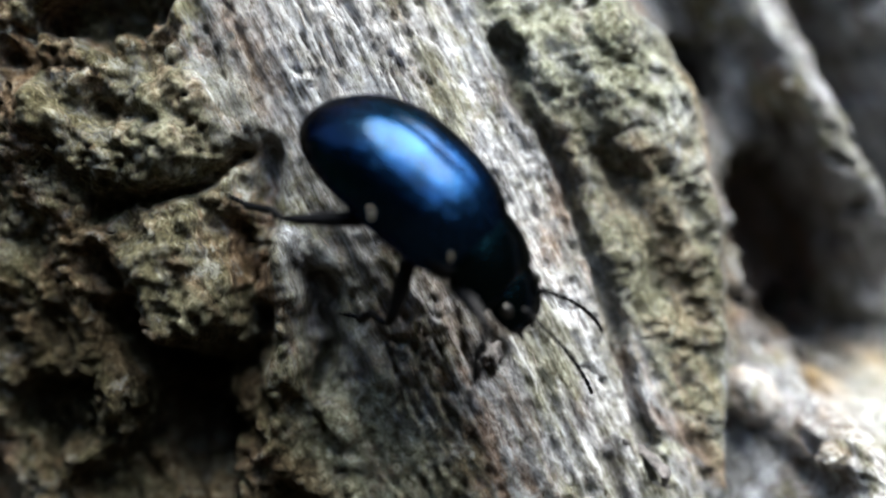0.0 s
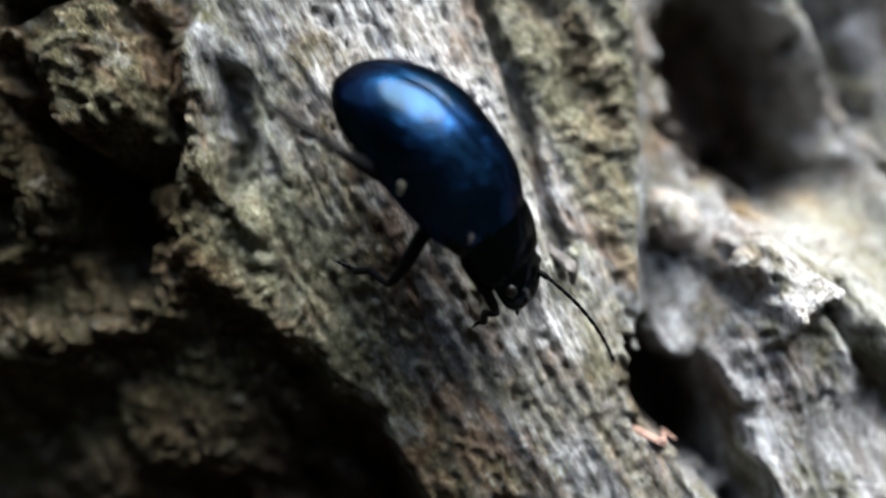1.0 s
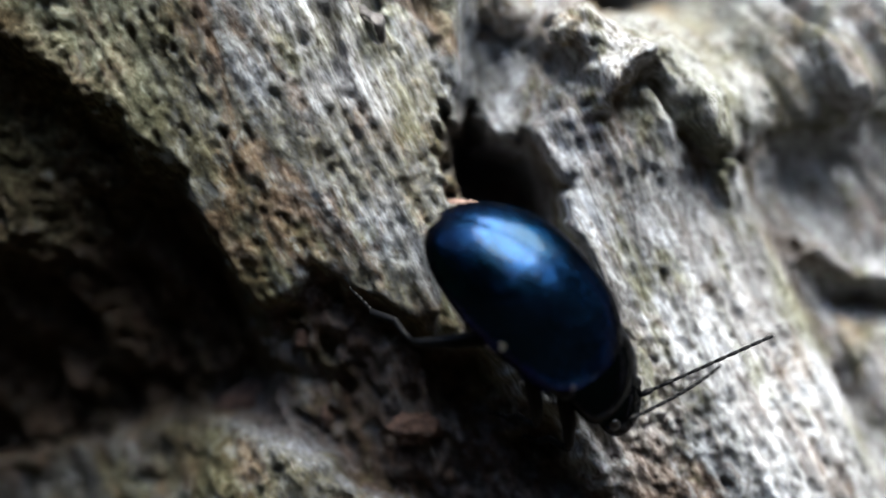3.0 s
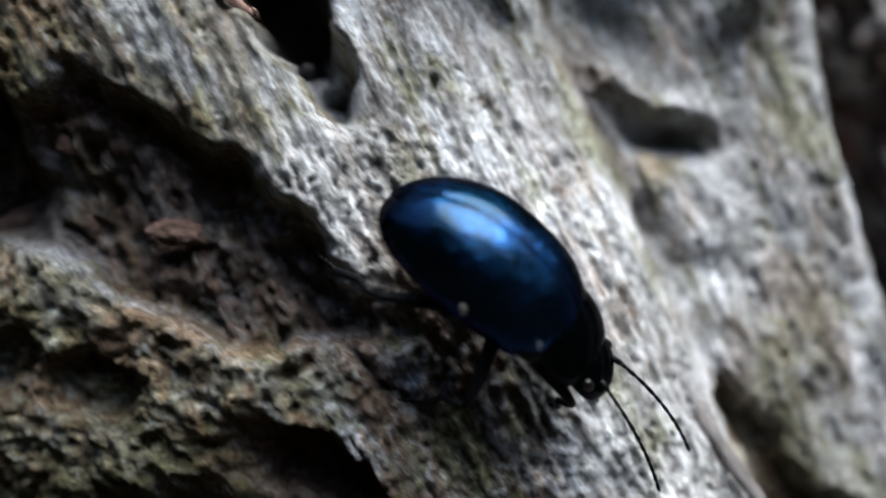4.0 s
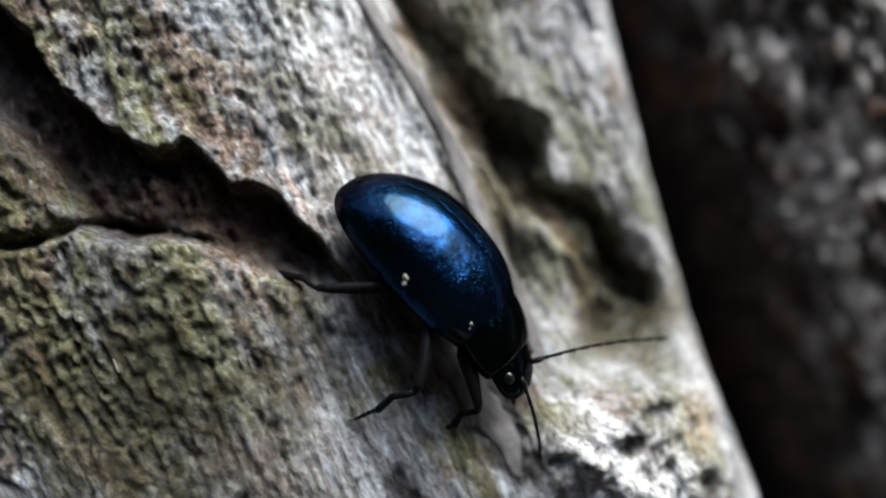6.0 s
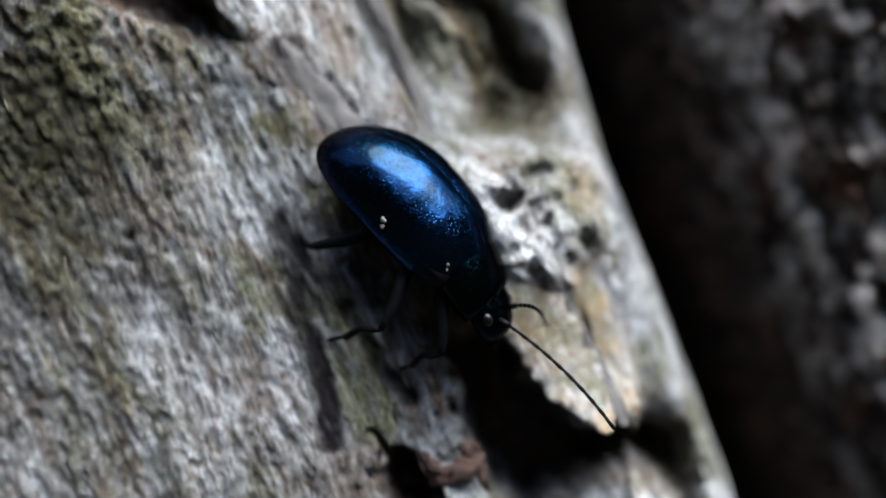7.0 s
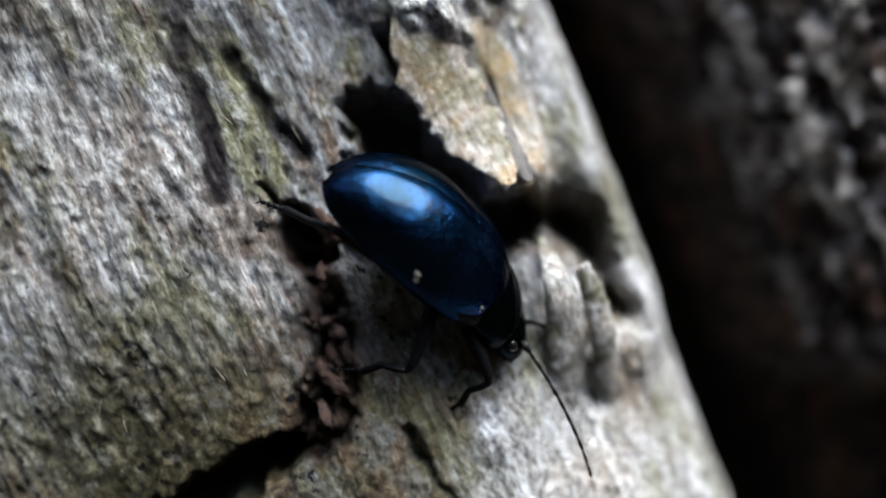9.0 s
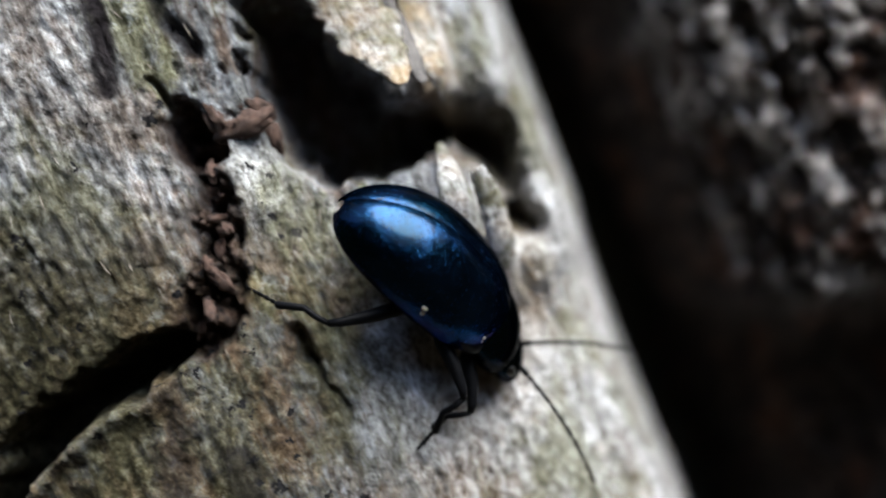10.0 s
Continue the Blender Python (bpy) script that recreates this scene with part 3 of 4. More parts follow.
    # rotten groove and hole, plus shade painted into hollows, valley and trough
    rot_shade = np.maximum.reduce([0.5 * bulge(2.22, 0.555, 0.045, 0.06, 2), 0.4 * bulge(2.30, 0.583, 0.05, 0.03), 0.7 * valley, 0.8 * trough * step(-0.10, -0.01, cw), 0.65 * pit(0.28, 0.455, 0.16, 0.088, -18), 0.3 * step(0.3, 0.36, s) * step(-0.15, -0.22, c) * step(0.75, 0.65, s), 0.7 * hollow, 0.95 * pit(2.108, 0.268, 0.048, 0.036, 12), 0.85 * trail([(2.11, 0.27), (2.17, 0.265), (2.23, 0.25), (2.29, 0.212), (2.32, 0.185)], 0.028, True), 0.7 * pit(0.585, 0.185, 0.085, 0.048, 8)])
    frayed = step(-0.55, 0.0, 0.6 * ragged + 0.5 * fbm(s * 7, c * 60, 107, 3))
    # stain streaks; the slit channel and torn slits get the same near-black
    stain_slit = np.maximum.reduce([0.9 * frayed * trail([(1.78, 0.246), (1.84, 0.240), (1.89, 0.232)], 0.026, True), 1.0 * (0.6 + 0.4 * frayed) * trail([(1.86, 0.236), (1.93, 0.224), (1.99, 0.216), (2.03, 0.210)], 0.014, True), 0.75 * frayed * trail([(1.84, 0.268), (1.89, 0.275)], 0.014, True), 0.7 * trail([(1.86, 0.31), (1.90, 0.315)], 0.012, True), 0.8 * trail([(1.93, 0.285), (2.01, 0.30)], 0.012, True), 0.8 * trail([(1.60, 0.335), (1.70, 0.355), (1.76, 0.375), (1.82, 0.385)], 0.024, True), 0.8 * bulge(0.17, 0.02, 0.016, 0.014), 0.7 * trail([(0.33, 0.09), (0.37, 0.082), (0.42, 0.075)], 0.010, True), 0.5 * bulge(2.2, 0.17, 0.02, 0.03), 0.7 * trail([(2.309, 0.155), (2.319, 0.08), (2.333, 0.012), (2.36, -0.05), (2.42, -0.13)], 0.020, True), 0.55 * trail([(2.41, 0.11), (2.50, 0.09)], 0.018, True), 0.7 * trail([(2.45, 0.175), (2.53, 0.17)], 0.020, True), 0.6 * trail([(2.35, 0.14), (2.40, 0.135)], 0.010, True)])
    ochre = np.maximum.reduce([0.7 * bulge(0.432, 0.400, 0.016, 0.026), 0.45 * bulge(0.47, 0.50, 0.016, 0.025), 0.4 * bulge(0.555, 0.335, 0.02, 0.03), 0.8 * bulge(0.95, 0.515, 0.02, 0.018), 0.6 * trail([(1.97, 0.54), (2.08, 0.555), (2.17, 0.54)], 0.022), 0.5 * bulge(1.87, 0.60, 0.03, 0.03), 0.45 * bulge(2.42, 0.54, 0.06, 0.03), 0.3 * bulge(2.5, 0.47, 0.05, 0.04), 0.6 * bulge(1.65, 0.58, 0.014, 0.012), 0.3 * bulge(0.93, 0.42, 0.02, 0.01)])
    pocked = np.clip(0.8 * step(0.15, 0.3, s) * step(0.66, 0.55, s) * step(0.1, -0.02, c) + step(0.72, 0.9, s) * step(1.66, 1.45, s) * step(0.32, 0.22, c) + crust + 0.75 * step(1.85, 2.1, s) * step(0.45, 0.36, c) * step(-0.35, 0.05, wob + 0.5 * wide) + 0.8 * step(2.3, 2.4, s) * step(0.3, 0.36, c) + 0.5 * np.minimum(lump, 1), 0, 1)
    lichen = np.maximum.reduce([0.9 * bulge(0.20, -0.150, 0.13, 0.065, 3), 0.5 * bulge(0.06, -0.10, 0.08, 0.03), 0.7 * bulge(0.31, -0.135, 0.07, 0.04, 3), 0.6 * bulge(0.00, -0.24, 0.05, 0.03), 0.5 * bulge(-0.20, -0.16, 0.08, 0.07, 3), 0.85 * flank * step(0.12, -0.06, s + 0.2 * wob), 0.4 * flank, 0.35 * block, 0.4 * bulge(2.20, 0.31, 0.06, 0.04)])
    # olive algae patches, also painting shade onto the left slopes and into hollows
    algae_shade = np.maximum.reduce([0.9 * nook, 0.6 * bulge(2.17, 0.575, 0.05, 0.03, 3), 0.5 * bulge(2.45, 0.29, 0.10, 0.025, 3, -10), 0.5 * bulge(2.46, 0.16, 0.07, 0.07, 3), 0.55 * bulge(-0.02, -0.25, 0.07, 0.055, 3), 0.7 * step(-0.15, -0.23, cw + 0.04 * wide) * step(0.10, 0.24, s) * step(0.60, 0.45, s), 0.8 * bulge(0.09, -0.28, 0.08, 0.06, 3), 1.0 * bulge(1.12, -0.28, 0.20, 0.19, 3), 0.5 * bulge(0.62, -0.30, 0.2, 0.12), 0.5 * bulge(2.50, 0.04, 0.24, 0.20, 3), 0.7 * bulge(2.30, -0.12, 0.2, 0.16), 0.8 * bulge(1.60, 0.05, 0.16, 0.15, 3), 0.8 * bulge(0.30, -0.42, 0.16, 0.15, 3), 0.85 * bulge(0.02, -0.42, 0.16, 0.12, 3), 0.5 * bulge(-0.12, -0.29, 0.06, 0.05), 0.6 * bulge(0.45, -0.2, 0.15, 0.09), 0.35 * bulge(2.55, 0.25, 0.12, 0.08), 0.5 * bulge(1.30, -0.02, 0.10, 0.06), 0.85 * bulge(1.74, 0.58, 0.10, 0.06, 3), 0.95 * bulge(1.47, 0.520, 0.18, 0.045, 2, -15), 1.0 * bulge(1.745, 0.580, 0.045, 0.055, 4), 0.85 * bulge(1.635, 0.585, 0.09, 0.042, 3, -15), 0.85 * bulge(1.74, 0.53, 0.03, 0.06, 3), 0.95 * bulge(2.24, 0.00, 0.17, 0.19, 3)])
    dots = step(1.95, 2.1, s) * step(0.42, 0.3, c) * step(-0.1, 0.1, wob + 0.1) + 0.35 * step(1.2, 1.5, s) * step(0.32, 0.2, c)
    return d, dict(moss=moss, pale=pale, rot_shade=rot_shade, stain_slit=stain_slit, ochre=ochre, dots=np.clip(dots, 0, 1), pocked=pocked, algae_shade=algae_shade, lichen=lichen)


def place(s, c, lift=0.0):
    """A point of the trunk's face in metres, lifted off it towards the viewer."""
    d, _ = relief(np.array([s], float), np.array([c], float))
    return Vector((c * U, (float(d[0]) - lift) * U, -s * U))


def grid_mesh(name, x, y, z, mat, masks=None, closed=False):
    rows_n, cols_n = x.shape
    me = bpy.data.meshes.new(name)
    co = np.stack([x, y, z], -1).reshape(-1, 3).astype(np.float32)
    idx = np.arange(rows_n * cols_n).reshape(rows_n, cols_n)
    nxt = np.roll(idx, -1, 1) if closed else idx[:, 1:]
    cur = idx if closed else idx[:, :-1]
    quads = np.stack([cur[:-1], cur[1:], nxt[1:], nxt[:-1]], -1).reshape(-1, 4)
    me.vertices.add(len(co))
    me.vertices.foreach_set("co", co.ravel())
    me.loops.add(quads.size)
    me.loops.foreach_set("vertex_index", quads.astype(np.int32).ravel())
    me.polygons.add(len(quads))
    me.polygons.foreach_set("loop_start", np.arange(0, quads.size, 4, dtype=np.int32))
    for key, val in (masks or {}).items():
        a = me.attributes.new(key, "FLOAT", "POINT")
        a.data.foreach_set("value", np.clip(val, 0, 1).astype(np.float32).ravel())
    me.materials.append(mat)
    me.update(calc_edges=True)
    me.validate()
    me.shade_smooth()
    return new(name, me)


def build_trunk():
    s1 = np.concatenate([np.linspace(-9, -0.72, 26), np.arange(-0.65, 2.98, 0.0036), np.linspace(3.05, 12, 28)])
    v = np.linspace(0, 1, 440)
    s = np.repeat(s1[:, None], len(v), 1)
    c = LEFT + (edge(s) - LEFT) * v[None]
    d, masks = relief(s, c)
    th = np.linspace(0, np.pi, 46)[1:-1]
    sb = np.repeat(s1[:, None], len(th), 1)
    e, mid = edge(sb), 0
    mid, half = (e + LEFT) / 2, (e - LEFT) / 2
    cb = mid + half * np.cos(th)[None]
    w = (th / np.pi)[None]
    db = d[:, -1:] * (1 - w) + d[:, :1] * w + 1.35 * np.sin(th)[None] ** 0.8 + 0.05 * fbm(sb * 2, cb * 5, 91, 3)
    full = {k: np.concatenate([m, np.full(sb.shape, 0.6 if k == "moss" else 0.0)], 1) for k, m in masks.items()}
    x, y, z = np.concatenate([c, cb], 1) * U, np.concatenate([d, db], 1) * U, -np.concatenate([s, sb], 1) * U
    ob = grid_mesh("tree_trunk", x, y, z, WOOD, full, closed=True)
    return tagged(ob, "weathered grey dead tree trunk with torn fibres, moss and deep hollows", "tree trunk", kind="structure")


def build_dark_trunk():
    s1 = np.concatenate([np.linspace(-9, -0.8, 20), np.arange(-0.7, 3.3, 0.0085), np.linspace(3.4, 12, 20)])
    th = np.concatenate([np.linspace(0, np.pi, 300), np.linspace(np.pi, 2 * np.pi, 40)[1:-1]])
    s, a = np.meshgrid(s1, th, indexing="ij")
    c = 1.90 - 1.10 * np.sign(np.cos(a)) * np.abs(np.cos(a)) ** 0.55
    d = 1.25 - 1.02 * np.sign(np.sin(a)) * np.abs(np.sin(a)) ** 0.45
    cell = fbm(s * 9, a * 13, 131, 4)
    lumps = np.abs(fbm(s * 16, a * 26, 137, 3))
    r = 0.05 * cell - 0.07 * lumps - 0.05 * fbm(s * 40, a * 50, 139, 3)
    d = d - r * np.sin(a) + 0.30 * step(2.58, 2.75, s - 0.12 * (c - 0.8))
    c = c - 0.6 * r * np.cos(a)
    # shade put into the colour: no flecks low down or beside the gap
    unshaded = step(2.66, 2.50, s - 0.12 * (c - 0.8))
    unshaded = unshaded * step(0.86, 0.97, c + 0.06 * cell)
    ob = grid_mesh("dark_tree_trunk", c * U, d * U, -s * U, BARK, dict(crust_unshaded=unshaded), closed=True)
    return tagged(ob, "dark brown rough bark of a second trunk with grey flecks", "tree trunk", kind="structure")


def build_setting():
    ground_z = -0.40
    n = 60
    r = np.concatenate([[0.0], np.geomspace(0.05, 900, n)])
    a = np.linspace(0, 2 * np.pi, 73)
    rr, aa = np.meshgrid(r, a, indexing="ij")
    x, y = rr * np.cos(aa), rr * np.sin(aa)
    z = ground_z + 0.012 * fbm(x * 9, y * 9, 151, 3) * (rr < 6)
    tagged(grid_mesh("ground", x, y, z, SHADED_LITTER), "unseen floor of leaf litter, coloured dark as if in shadow", "ground", kind="structure")
    b = np.linspace(0, 2 * np.pi, 181)
    hgt = np.linspace(0, 1, 24)
    hh, bb = np.meshgrid(hgt, b, indexing="ij")
    rad = 4.5 + 0.5 * fbm(bb * 8, hh * 5, 161, 3)
    # added unseen ring: blocks the sky except on the side the daylight comes from
    turn = (bb - math.atan2(SUN.y, SUN.x) + np.pi) % (2 * np.pi) - np.pi
    top = 1.4 + 5.2 * step(0.75, 1.15, np.abs(turn)) + 0.8 * fbm(np.cos(bb) * 4, np.sin(bb) * 4, 167, 3)
    tagged(grid_mesh("backdrop", rad * np.cos(bb), rad * np.sin(bb), ground_z - 0.05 + hh * top, SKY_SCREEN), "unseen dark ring added to block the sky, lower towards the sun", "backdrop", kind="structure")


build_setting()
trunk = build_trunk()
build_dark_trunk()

# ---- torn pieces of the trunk, and what lies on it ----


def bleached(ob, pale=0.6, tint=0.22):
    """Bare torn wood: the trunk's own wood with its bleached covering."""
    patch = np.array([noise.noise(v.co * 900) + 0.6 * noise.noise(v.co * 2400) for v in ob.data.vertices])
    tone = np.clip(0.5 + 1.3 * patch, 0, 1)
    for key, val in (("pale", pale * (0.75 + 0.25 * tone)), ("ochre", tint * (0.35 + 1.3 * tone)), ("pocked", 0.5 + 0 * tone), ("lichen", 0.9 * np.clip(-1.6 * patch - 0.1, 0, 1)), ("algae_shade", 0.5 * np.clip(-2.2 * patch - 0.5, 0, 1))):
        a = ob.data.attributes.new(key, "FLOAT", "POINT")
        a.data.foreach_set("value", val.astype(np.float32))
    return ob


def ribbon(name, pts, mat, parent=None, label="", wave=0.15, sides=14, steps=70, flat=0.3, seed=0, pale=0.6, tint=0.22):
    """A tapering strip of wood over points (s, c, lift, width): rounded, uneven, with ragged edges."""
    bm = bmesh.new()
    keys = [(place(s, c, lift), w * U) for s, c, lift, w in pts]
    rings = []
    for k in range(steps + 1):
        q = k / steps * (len(keys) - 1)
        i = min(int(q), len(keys) - 2)
        f = q - i
        p0, p1, p2, p3 = (keys[max(0, min(len(keys) - 1, i + o))] for o in (-1, 0, 1, 2))
        p = 0.5 * ((2 * p1[0]) + (p2[0] - p0[0]) * f + (2 * p0[0] - 5 * p1[0] + 4 * p2[0] - p3[0]) * f * f + (3 * p1[0] - p0[0] - 3 * p2[0] + p3[0]) * f**3)
        w = p1[1] * (1 - f) + p2[1] * f
        along = (p2[0] - p1[0]).normalized()
        side = along.cross(Vector((0.35, -1, 0))).normalized()
        up = side.cross(along)
        ring = []
        for j in range(sides):
            t = 2 * math.pi * j / sides
            jag = 1 + wave * 2.2 * noise.noise(Vector((k * 0.12, j * 0.9, seed * 3.7))) + wave * 2 * noise.noise(Vector((k * 0.32, j * 0.8, seed + 9)))
            ring.append(bm.verts.new(p + (side * math.cos(t) + up * math.sin(t) * flat) * w * 0.5 * jag))
        rings.append(ring)
    for r0, r1 in zip(rings, rings[1:]):
        for j in range(sides):
            bm.faces.new((r0[j], r0[(j + 1) % sides], r1[(j + 1) % sides], r1[j]))
    bm.faces.new(list(reversed(rings[0])))
    bm.faces.new(rings[-1])
    bmesh.ops.recalc_face_normals(bm, faces=bm.faces)
    return bleached(part(name, bm, mat, parent, label), pale, tint)


def crumb(name, s, c, r, mat, stretch=(1, 1, 1), turn=(0, 0, 0), lift=0.4, parent=None, label="", rough=0.5, seed=0, detail=4):
    """An uneven lump resting on the trunk."""
    bm = bmesh.new()
    bmesh.ops.create_icosphere(bm, subdivisions=detail, radius=1)
    spin = Euler([radians(a) for a in turn]).to_matrix()
    at = place(s, c, lift * r)
    for v in bm.verts:
        k = 1 + rough * (0.5 * noise.noise(v.co * 1.7 + Vector((seed, 0, 0))) + 0.35 * noise.noise(v.co * 3.1 + Vector((0, seed, 0))) + 0.35 * noise.noise(v.co * 6.3))
        v.co = at + spin @ Vector(a * b for a, b in zip(v.co * k, stretch)) * r * U
    return bleached(part(name, bm, mat, parent, label), 0.75, 0.2)


ribbon("splinter", [(1.19, 0.420, -0.01, 0.010), (1.25, 0.425, 0.012, 0.016), (1.36, 0.440, 0.02, 0.018), (1.47, 0.452, 0.025, 0.020), (1.57, 0.450, 0.03, 0.022), (1.66, 0.455, 0.02, 0.020), (1.76, 0.450, -0.01, 0.012)], CURL, trunk, "long dark grey splinter", seed=1)
ribbon("dark_strip", [(1.57, 0.325, -0.006, 0.02), (1.64, 0.345, 0.006, 0.042), (1.72, 0.358, 0.008, 0.046), (1.79, 0.375, 0.008, 0.036), (1.85, 0.380, -0.004, 0.014)], CURL, trunk, "dark grey strip of bark left on the wood", wave=0.25, seed=2, flat=0.22)
ribbon("torn_flap", [(1.90, 0.490, -0.02, 0.04), (1.96, 0.480, 0.006, 0.080), (2.02, 0.480, 0.016, 0.092), (2.07, 0.489, 0.026, 0.078), (2.11, 0.497, 0.045, 0.052), (2.145, 0.503, 0.06, 0.010)], WOOD, trunk, "pale ochre torn flap of wood", wave=0.13, seed=3, flat=0.16, pale=0.9, tint=0.42)
ribbon("torn_flap", [(1.95, 0.552, -0.02, 0.02), (2.02, 0.553, 0.010, 0.036), (2.09, 0.548, 0.014, 0.036), (2.14, 0.543, 0.04, 0.024), (2.175, 0.540, 0.06, 0.003)], WOOD, trunk, "pale ochre torn flap of wood", wave=0.09, seed=4, flat=0.18, pale=1.0, tint=0.55)
# added dark ribbon that stands for the shade in the groove between the flaps
ribbon("dark_strip", [(1.97, 0.517, -0.012, 0.010), (2.02, 0.520, 0.012, 0.020), (2.07, 0.522, 0.022, 0.026), (2.12, 0.523, 0.040, 0.024), (2.15, 0.524, 0.055, 0.010)], CURL, trunk, "dark ribbon standing in for the shaded groove between the torn flaps", wave=0.12, seed=8, flat=0.3)
ribbon("wood_tongue", [(2.40, 0.470, -0.012, 0.045), (2.33, 0.492, 0.018, 0.046), (2.27, 0.507, 0.045, 0.036), (2.215, 0.515, 0.13, 0.008)], WOOD, trunk, "pale pointed tongue of torn wood", wave=0.07, seed=5, flat=0.4, pale=1.0, tint=0.12)
ribbon("wood_tongue", [(2.43, 0.515, -0.012, 0.03), (2.36, 0.532, 0.020, 0.034), (2.31, 0.540, 0.040, 0.032), (2.262, 0.540, 0.07, 0.018)], WOOD, trunk, "pale pointed tongue of torn wood", wave=0.07, seed=6, flat=0.5, pale=1.0, tint=0.2)
crumb("knot", 0.392, 0.290, 0.036, WOOD, (0.95, 0.8, 1.15), (10, -25, 30), 0.5, trunk, "pale rounded knot stub", 0.35, 3)
crumb("knot", 0.462, 0.322, 0.020, WOOD, (1.1, 0.8, 0.9), (40, 0, 10), 0.5, trunk, "pale rounded knot stub", 0.4, 8)
flake = ribbon("bark_flake", [(0.325, 0.108, 0.004, 0.006), (0.350, 0.124, 0.016, 0.013), (0.372, 0.132, 0.022, 0.015), (0.392, 0.128, 0.006, 0.008)], CURL, None, "small curled dark grey bark flake stuck to the wood", seed=7, flat=0.45)
tagged(flake, category="bark flake")
chip = ribbon("wood_chip", [(0.578, 0.118, 0.004, 0.012), (0.592, 0.135, 0.02, 0.013), (0.604, 0.151, 0.15, 0.010), (0.607, 0.155, 0.19, 0.005)], CHIP, None, "pinkish splintered wood chip jutting over a hollow", seed=8, flat=0.6, wave=0.1)
tagged(chip, category="wood chip")
tagged(crumb("wood_crumb", 0.790, -0.028, 0.022, CRUMB, (1.35, 0.7, 0.75), (0, 30, 20), 0.5, None, "rust-brown crumb of rotten wood lying in a hollow", 0.7, 5), category="wood crumb", group="rotten wood crumbs")
for k, (s, c, r) in enumerate(((2.118, 0.325, 0.022), (2.105, 0.345, 0.016), (2.138, 0.345, 0.017), (2.100, 0.298, 0.020), (2.128, 0.285, 0.017), (2.200, 0.258, 0.014), (2.172, 0.266, 0.012), (2.260, 0.236, 0.014), (2.232, 0.248, 0.011), (2.288, 0.214, 0.013), (2.216, 0.262, 0.009), (2.302, 0.190, 0.011), (2.150, 0.272, 0.010), (2.246, 0.232, 0.009))):
    tagged(crumb("wood_crumb", s, c, r * 0.9, CRUMB, (1.5, 0.55, 0.7), (20 * k, 35 * k, 50 * k), 0.5, None, "small rust-brown crumb of rotten wood in a crevice", 1.1, 11 + k, 3), category="wood crumb", group="rotten wood crumbs")
for k, (s, c, r) in enumerate(((0.69, -0.215, 0.028), (0.645, -0.10, 0.013), (0.74, -0.12, 0.012), (1.085, -0.105, 0.012))):
    tagged(crumb("wood_crumb", s, c, r, CRUMB, (1.2, 0.6, 0.8), (15 * k, 25 * k, 60 * k), 0.3, None, "rust-brown crumb of rotten wood in a dark hollow", 0.8, 31 + k, 3), category="wood crumb", group="rotten wood crumbs")


tagged(crumb("wood_crumb", 0.172, 0.020, 0.013, CURL, (1.1, 0.8, 1.2), (10, 40, 70), 0.4, None, "tiny dark grey crumb stuck to the pale wood", 1.2, 51, 3), category="wood crumb", group="rotten wood crumbs")


def wood_fibres(count=500):
    """Loose slivers that stand a little off the bare wood, all along the grain."""
    rs = np.random.RandomState(12)
    s, c = rs.uniform(-0.5, 2.85, count), rs.uniform(-0.25, 0.70, count)
    ln, wd = rs.uniform(0.008, 0.024, count), rs.uniform(0.0005, 0.0011, count)
    lean = rs.normal(0, 0.22, count)
    s2, c2 = s + ln * np.cos(lean), c + ln * np.sin(lean)
    d0, masks = relief(s, c)
    d1, _ = relief(s2, c2)
    dm, _ = relief((s + s2) / 2, (c + c2) / 2)
    ok = (np.abs(d1 - d0) < 0.012) & (np.abs(dm - (d0 + d1) / 2) < 0.004) & (masks["moss"] < 0.6) & (c < edge(s) - 0.08) & (c2 > -0.3)
    lift = rs.uniform(0.0003, 0.0035, count)
    verts, faces = [], []
    for k in np.nonzero(ok)[0]:
        i = len(verts)
        a, m, b = (s[k], c[k], d0[k]), ((s[k] + s2[k]) / 2, (c[k] + c2[k]) / 2, min(dm[k], (d0[k] + d1[k]) / 2) - lift[k]), (s2[k], c2[k], d1[k] - lift[k] * 0.7)
        for (ps, pc, pd), w in ((a, 0.4 * wd[k]), (m, wd[k]), (b, 0.25 * wd[k])):
            for oc, od in ((-w, 0.0), (0, -w), (w, 0.0)):
                verts.append(((pc + oc) * U, (pd + od) * U, -ps * U))
        for r in (0, 3):
            for j in range(3):
                faces.append((i + r + j, i + r + (j + 1) % 3, i + r + 3 + (j + 1) % 3, i + r + 3 + j))
    ob = mesh_object("wood_fibres", verts, faces, FIBRE)
    return tagged(ob, "loose pale slivers of torn wood fibre along the grain", "wood fibres", kind="stuff")


wood_fibres()

# ---- the beetle: x forwards, y to its left, z up; one unit is its length ----
BEETLE = 0.2955 * U


def lathe(bm, path, sides=10, squash=1.0):
    """A tube through (centre, radius) pairs, closed at both ends."""
    rings = []
    for k, (p, r) in enumerate(path):
        p = Vector(p)
        a, b = Vector(path[max(k - 1, 0)][0]), Vector(path[min(k + 1, len(path) - 1)][0])
        q = (b - a).normalized().to_track_quat("Z", "Y")
        rings.append([bm.verts.new(p + q @ Vector((r * math.cos(t), r * squash * math.sin(t), 0))) for t in (2 * math.pi * j / sides for j in range(sides))])
    for r0, r1 in zip(rings, rings[1:]):
        for j in range(sides):
            bm.faces.new((r0[j], r0[(j + 1) % sides], r1[(j + 1) % sides], r1[j]))
    bm.faces.new(list(reversed(rings[0])))
    bm.faces.new(rings[-1])


